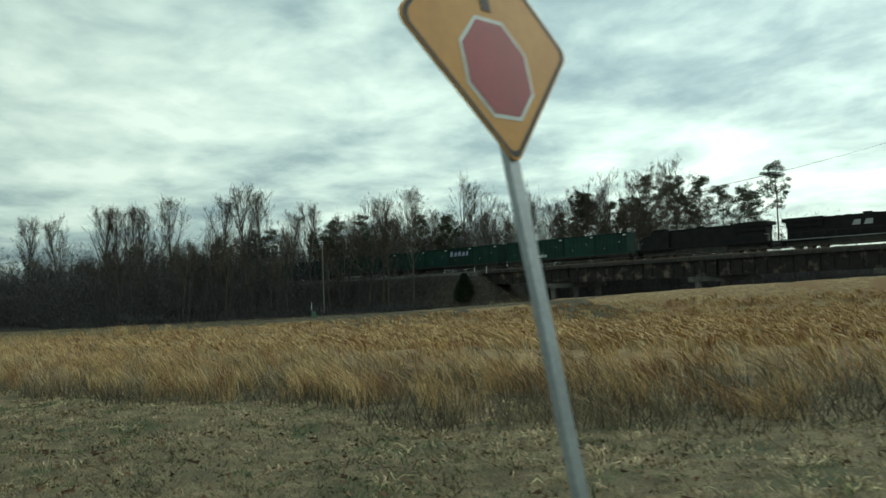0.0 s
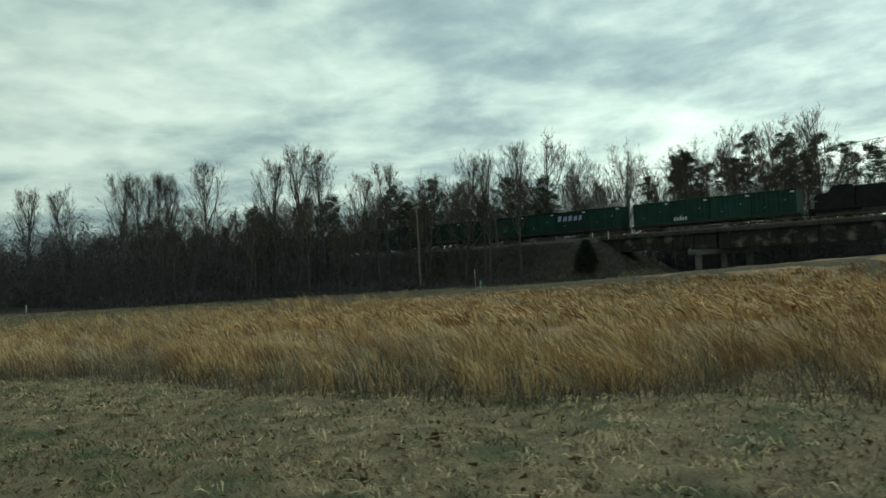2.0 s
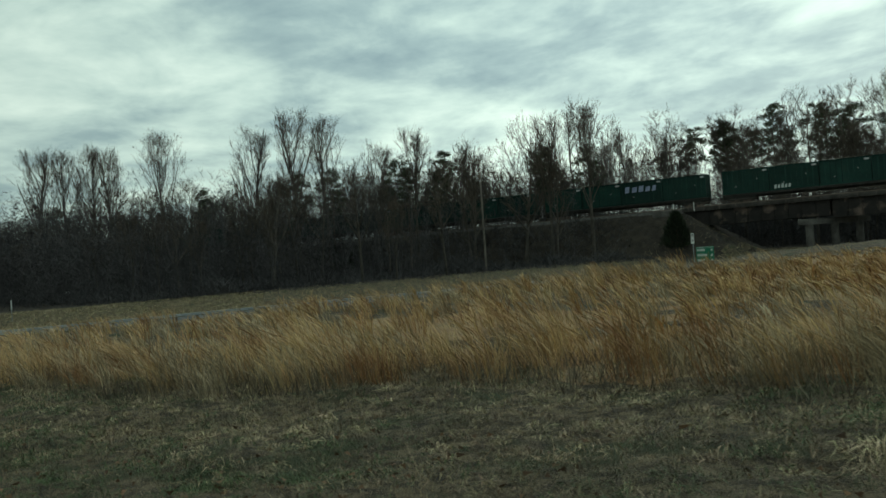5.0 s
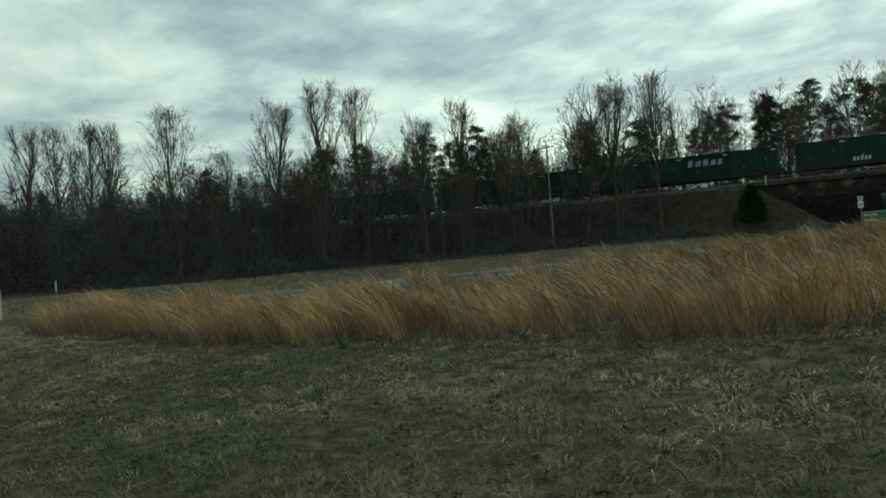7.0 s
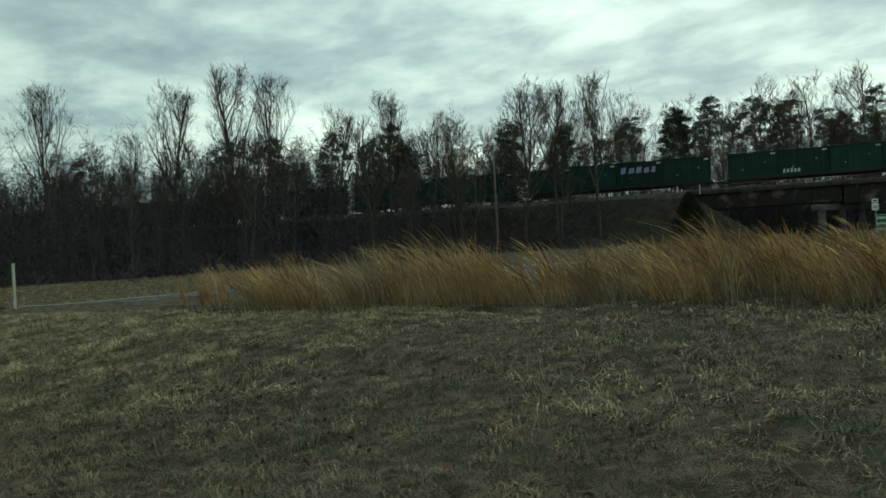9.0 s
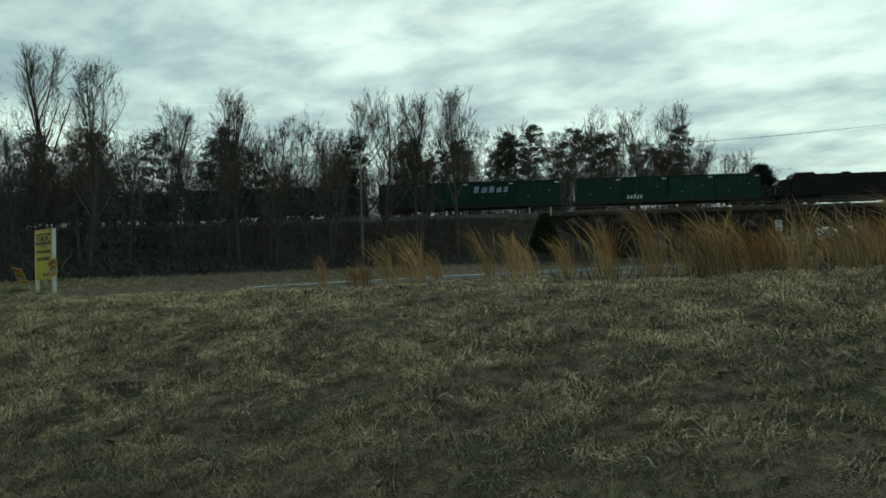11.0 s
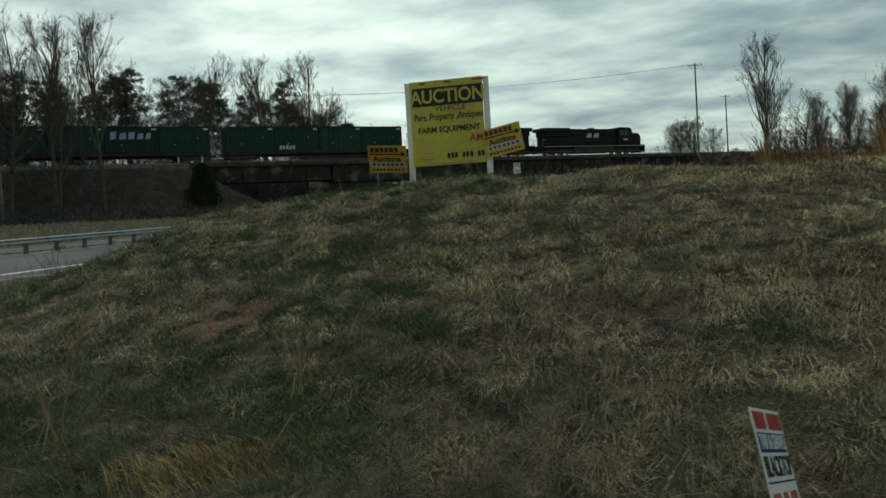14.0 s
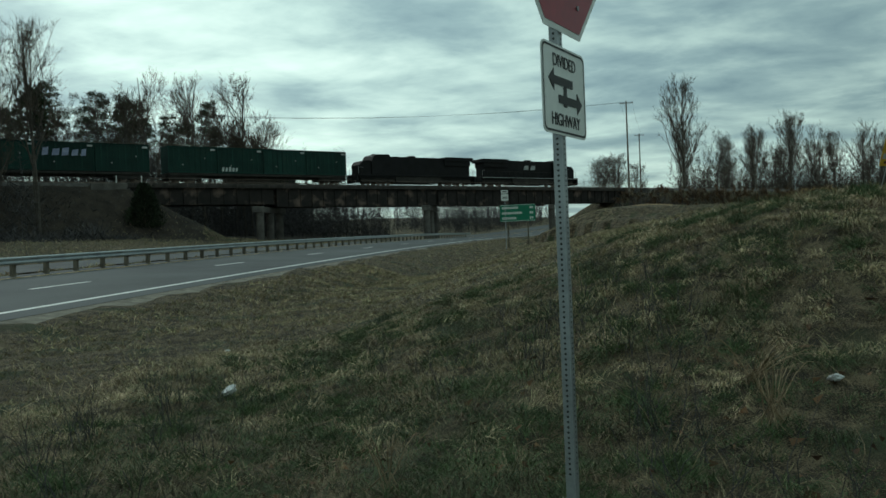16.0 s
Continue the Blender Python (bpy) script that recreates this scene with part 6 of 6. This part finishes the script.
def tall_clumps(X, Y, per, height, rng, wide=0.013, lean_to=(-0.45, -0.85), loose=1.0):
    """Tufts of bent stalks: each stalk is a ribbon of three joints."""
    n = len(X) * per
    cx = np.repeat(X, per) + rng.normal(0, 0.15 * loose, n)
    cy = np.repeat(Y, per) + rng.normal(0, 0.15 * loose, n)
    h = np.repeat(height, per) * rng.uniform(0.55, 1.1, n)
    z = np.repeat(land(X, Y), per) - 0.05
    az = rng.uniform(0, 2 * np.pi, n)
    out = rng.uniform(0.03, 0.42, n) * loose
    wind = np.repeat(rng.uniform(0.15, 1.0, len(X)), per) * rng.uniform(0.4, 1.4, n) * loose
    veer = np.repeat(rng.normal(0, 0.55, len(X)), per) + rng.normal(0, 0.25, n)
    wx, wy = lean_to[0] * np.cos(veer) - lean_to[1] * np.sin(veer), lean_to[0] * np.sin(veer) + lean_to[1] * np.cos(veer)
    lx, ly = np.cos(az) * out + wx * wind, np.sin(az) * out + wy * wind
    sx_, sy_ = rng.normal(size=n), rng.normal(size=n)
    q = np.hypot(sx_, sy_)
    sx_, sy_ = sx_ / q, sy_ / q
    rows = []
    for f, ww in ((0.0, 0.6), (0.6, 0.8), (0.82, 1.15)):
        bend = f**2.2
        px, py, pz = cx + lx * h * bend, cy + ly * h * bend, z + h * (f - 0.12 * bend)
        hw = wide * ww / 2
        rows.append(np.stack([px - sx_ * hw, py - sy_ * hw, pz], 1))
        rows.append(np.stack([px + sx_ * hw, py + sy_ * hw, pz], 1))
    rows.append(np.stack([cx + lx * h, cy + ly * h, z + h * 0.86], 1))
    v = np.stack(rows, 1).reshape(-1, 3)
    b = np.arange(n)[:, None] * 7
    tri = np.concatenate([b + [0, 1, 3], b + [0, 3, 2], b + [2, 3, 5], b + [2, 5, 4], b + [4, 5, 6]], 1)
    return v, tri.ravel()


V, F, cnt = [], [], 0
VG, FG, gnt = [], [], 0
for n, x_lo, x_hi, d0, d1, per, wide in ((2700, 22, 150, 0.0, 6.0, 48, 0.0105), (4200, 22, 150, 5.0, 44, 16, 0.029), (420, 21, 48, 0.0, 6.0, 46, 0.0125)):
    d = 8.4 + rng.uniform(d0, d1 + 1.2, n)
    X, Y = along_lane(n, x_lo, x_hi, d)
    d = d[: len(X)]
    d = d - np.interp(X, [25, 36, 58, 75], [4.5, 3.0, 0.8, -0.9])
    ragged = lattice(X * 0.35, Y * 0.35, 33)
    _, v_ = way_uv(X, Y)
    ok = (d > 9.4 + 1.8 * ragged) & (v_ < -17) & (X > 20 + 5 * ragged)
    mound = lattice(X * 0.75, Y * 0.75, 41) * 0.65 + lattice(X * 0.3, Y * 0.3, 47) * 0.35
    ok &= rng.random(len(X)) < 0.35 + 1.3 * mound
    X, Y, mound = X[ok], Y[ok], mound[ok]
    height = (0.62 + 1.15 * mound**1.25 + rng.normal(0, 0.15, len(X))) * np.interp(X, [30, 42, 60, 80, 120], [0.98, 0.94, 0.82, 0.64, 0.62]) + 0.16 * smooth(60, 34, X)
    if d1 > 10:
        height = height * 0.86
    grey = lattice(X * 0.6, Y * 0.6, 61) + rng.normal(0, 0.22, len(X)) > 0.62
    v, f = tall_clumps(X[grey], Y[grey], per, height[grey] * 0.85, rng, wide)
    VG.append(v)
    FG.append(f + gnt)
    gnt += len(v)
    v, f = tall_clumps(X[~grey], Y[~grey], per, height[~grey], rng, wide)
    V.append(v)
    F.append(f + cnt)
    cnt += len(v)
tagged(link("grey_sedge", np_mesh("grey_sedge", np.concatenate(VG), np.concatenate(FG), 3), M_TALLG), "grey weathered sedge mixed through the golden grass", "grass", kind="stuff")
# lone tufts at the near end of the stand
X = np.array([13.2, 13.8, 14.5, 15.6, 15.9, 16.5, 16.2, 18.7, 19.0, 19.6, 20.7, 21.4, 21.7, 22.7])
Y = np.array([17.6, 18.2, 17.9, 17.7, 18.1, 17.8, 18.8, 17.7, 18.2, 18.0, 17.7, 18.1, 17.5, 17.8])
v, f = tall_clumps(X, Y, 90, np.array([1.15, 0.85, 1.0, 1.5, 1.6, 1.6, 1.2, 1.6, 1.35, 1.2, 1.1, 1.35, 1.45, 1.7]), rng, 0.009, loose=0.7)
V.append(v)
F.append(f + cnt)
cnt += len(v)
# the far field up towards the railway
n = 11000
X, Y = rng.uniform(24, 110, n), rng.uniform(50, 150, n)
_, v_ = way_uv(X, Y)
s_, t_ = track(X, Y)
d_, _, _ = lane_near(X, Y)
ok = (v_ < -14) & (t_ < -6) & (d_ > 30) & (X > 0.27 * Y + 3)
X, Y = X[ok], Y[ok]
v, f = tall_clumps(X, Y, 8, rng.uniform(0.35, 0.85, len(X)) * smooth(18, 40, X), rng, 0.085, loose=1.6)
tagged(link("field_grass", np_mesh("field_grass", v, f, 3), M_TALL), "dull golden rough grass of the field below the railway", "grass", kind="stuff")
tagged(link("tall_grass", np_mesh("tall_grass", np.concatenate(V), np.concatenate(F), 3), M_TALL), "waist-high golden broomsedge bending in the wind", "grass", kind="stuff")

# russet weeds along the bank past the bridge
s_, t_ = rng.uniform(93, 280, 2200), rng.uniform(-11, -3.0, 2200)
X, Y = rxy(s_, t_)
v, f = tall_clumps(X, Y, 12, rng.uniform(0.7, 1.7, len(X)), rng, 0.085, loose=1.5)
tagged(link("bank_weeds", np_mesh("bank_weeds", v, f, 3), M_WEED), "russet dead weeds along the railway bank past the bridge", "weeds", kind="stuff")

# grey understory at the foot of the tall grass
n = 75000
d = 8.1 + rng.random(n) ** 1.4 * 7.0
X, Y = along_lane(n, 22, 150, d)
d = d[: len(X)] - np.interp(X, [25, 36, 58, 75], [4.5, 3.0, 0.8, -0.9])
ok = (d > 9.0 + 1.6 * lattice(X * 0.35, Y * 0.35, 33)) & (way_uv(X, Y)[1] < -15) & (X > 21)
X, Y = X[ok], Y[ok]
v, f = blades(X, Y, land(X, Y) - 0.02, rng.uniform(0.2, 0.6, len(X)) * (0.5 + lattice(X * 0.8, Y * 0.8, 51)), rng.uniform(0.1, 0.9, len(X)), rng.uniform(0.01, 0.02, len(X)), rng)
tagged(link("understory", np_mesh("understory", v, f, 3), M_UNDER), "grey-brown dead stems at the foot of the tall grass", "grass", kind="stuff")

# dry weed stems
n = 2600
d = rng.uniform(4, 13.5, n)
X, Y = along_lane(n, -2, 140, d)
ok = way_uv(X, Y)[1] < -3
X, Y = X[ok], Y[ok]
v, f = blades(X, Y, on_ground(X, Y), rng.uniform(0.2, 0.55, len(X)), rng.uniform(0.1, 1.4, len(X)), np.full(len(X), 0.009), rng)
tagged(link("dry_weeds", np_mesh("dry_weeds", v, f, 3), M_STEM), "pale dead weed stems standing in the verge", "weeds", kind="stuff")

# long crooked stems lying over the near slope
n = 420
d = rng.uniform(3.0, 10, n)
X, Y = along_lane(n, -3, 36, d)
ok = way_uv(X, Y)[1] < -3
X, Y = X[ok], Y[ok]
segs = []
for x, y, z in zip(X, Y, on_ground(X, Y)):
    az, rise, p = rng.uniform(0, 6.28), rng.uniform(0.2, 1.2), np.array([x, y, z])
    step = rng.uniform(0.05, 0.15)
    for i in range(5):
        w = np.array([np.cos(az), np.sin(az), rise])
        q = p + w / np.linalg.norm(w) * step
        segs.append((*p, *q, 0.0042 * (1 - 0.16 * i), 0.0042 * (0.84 - 0.16 * i)))
        p, az, rise = q, az + rng.normal(0, 0.45), rise - rng.uniform(0.0, 0.5)
v, f = tubes(np.array(segs), 3)
tagged(link("crooked_stems", np_mesh("crooked_stems", v, f, 4), M_STEM), "pale crooked dead stems lying over the grass", "weeds", kind="stuff")
# dark bare twigs in the ditch
n = 130
X, Y = rng.uniform(-3.6, 2.2, n), rng.uniform(5.2, 10.5, n)
ok = (way_uv(X, Y)[1] < -4) & (lattice(X * 0.8, Y * 0.8, 19) > 0.42)
X, Y = X[ok], Y[ok]
segs = []
for x, y, z in zip(X, Y, on_ground(X, Y)):
    for _ in range(5):
        p = np.array([x + rng.normal(0, 0.05), y + rng.normal(0, 0.05), z - 0.02])
        w = np.array([rng.normal(0, 0.35), rng.normal(0, 0.35), 1.0])
        for i in range(4):
            q = p + w / np.linalg.norm(w) * rng.uniform(0.08, 0.2)
            segs.append((*p, *q, 0.0036 * (1 - 0.2 * i), 0.0036 * (0.8 - 0.2 * i)))
            p, w = q, w + rng.normal(0, 0.28, 3)
v, f = tubes(np.array(segs), 3)
tagged(link("ditch_twigs", np_mesh("ditch_twigs", v, f, 4), M_BRUSH), "dark bare twiggy weeds standing in the ditch", "weeds", kind="stuff")

# bent cane clumps on the knoll
def cane_clump(x, y, n, reach, high, seed, lean=0.0):
    rc = np.random.default_rng(seed)
    g = gz(x, y)
    segs = []
    main = rc.uniform(0, 2 * np.pi)
    for k in range(max(6, int(n * 0.7))):
        az = main + (math.pi if rc.random() < 0.4 else 0.0) + rc.normal(0, 0.5)
        r, h = reach * rc.uniform(0.4, 1.0), high * rc.uniform(0.6, 1.0)
        p = np.array([x + rc.normal(0, 0.08), y + rc.normal(0, 0.08), g - 0.03])
        for i in range(1, 7):
            f = i / 6
            q = np.array([x + np.cos(az) * r * f + lean * f * f, y + np.sin(az) * r * f, g + h * np.sin(f * 2.75)])
            segs.append((*p, *q, 0.0055 * (1.1 - f), 0.0055 * (1.0 - f)))
            p = q
    v, f = tubes(np.array(segs), 3)
    tagged(link("cane_clump", np_mesh("cane_clump", v, f, 4), M_STEM), "arching clump of dead pale canes on the grassy bank", "weeds", "clumps of dead canes")


for k, (x, y, n, r, h) in enumerate(((2.05, 7.2, 30, 0.8, 0.36), (3.1, 5.7, 14, 0.5, 0.75), (4.6, 6.2, 18, 0.5, 0.55), (2.2, 4.9, 12, 0.45, 0.6), (7.0, 5.2, 16, 0.5, 0.6), (-0.6, 5.9, 10, 0.5, 0.45), (12.5, 5.0, 14, 0.6, 0.5), (18.6, 4.6, 12, 0.55, 0.5), (16.5, 5.6, 12, 0.5, 0.5), (5.4, 4.6, 16, 0.45, 0.6), (3.02, 5.1, 24, 0.6, 0.85), (1.93, 6.5, 22, 0.65, 0.5))):
    cane_clump(x, y, n, r, h, 100 + k)


# low orange sedge at the road's edge and a scrape of bare clay
X = np.array([6.35, 6.5, 6.58, 6.72, 6.82, 6.95, 7.06, 7.18, 6.68, 6.9])
Y = np.array([3.95, 4.12, 4.25, 3.8, 4.32, 4.05, 4.15, 3.95, 4.1, 4.28])
v, f = tall_clumps(X, Y, 80, rng.uniform(0.13, 0.24, len(X)), rng, 0.005)
tagged(link("low_sedge", np_mesh("low_sedge", v, f, 3), M_TALL), "low orange-tan sedge tufts beside the side road", "grass", kind="stuff")
n = 26
ang = np.linspace(0, 2 * np.pi, n, endpoint=False)
rim = 0.42 + 0.14 * np.sin(ang * 3 + 1) + 0.1 * np.sin(ang * 7)
rows_ = []
for k in (1.0, 0.6, 0.25):
    px, py = 5.7 + np.cos(ang) * rim * k * 1.25, 7.05 + np.sin(ang) * rim * k
    rows_.append(np.stack([px, py, on_ground(px, py) + 0.03 - 0.02 * (k == 1.0)], 1))
i = np.arange(n)
j = (i + 1) % n
quad = np.concatenate([np.stack([i, j, j + n, i + n], 1), np.stack([i + n, j + n, j + 2 * n, i + 2 * n], 1)]).ravel()
tagged(link("clay_patch", np_mesh("clay_patch", np.concatenate(rows_), quad, 4, True), M_CLAY), "small scrape of bare red clay in the grassy bank", "soil", kind="structure")
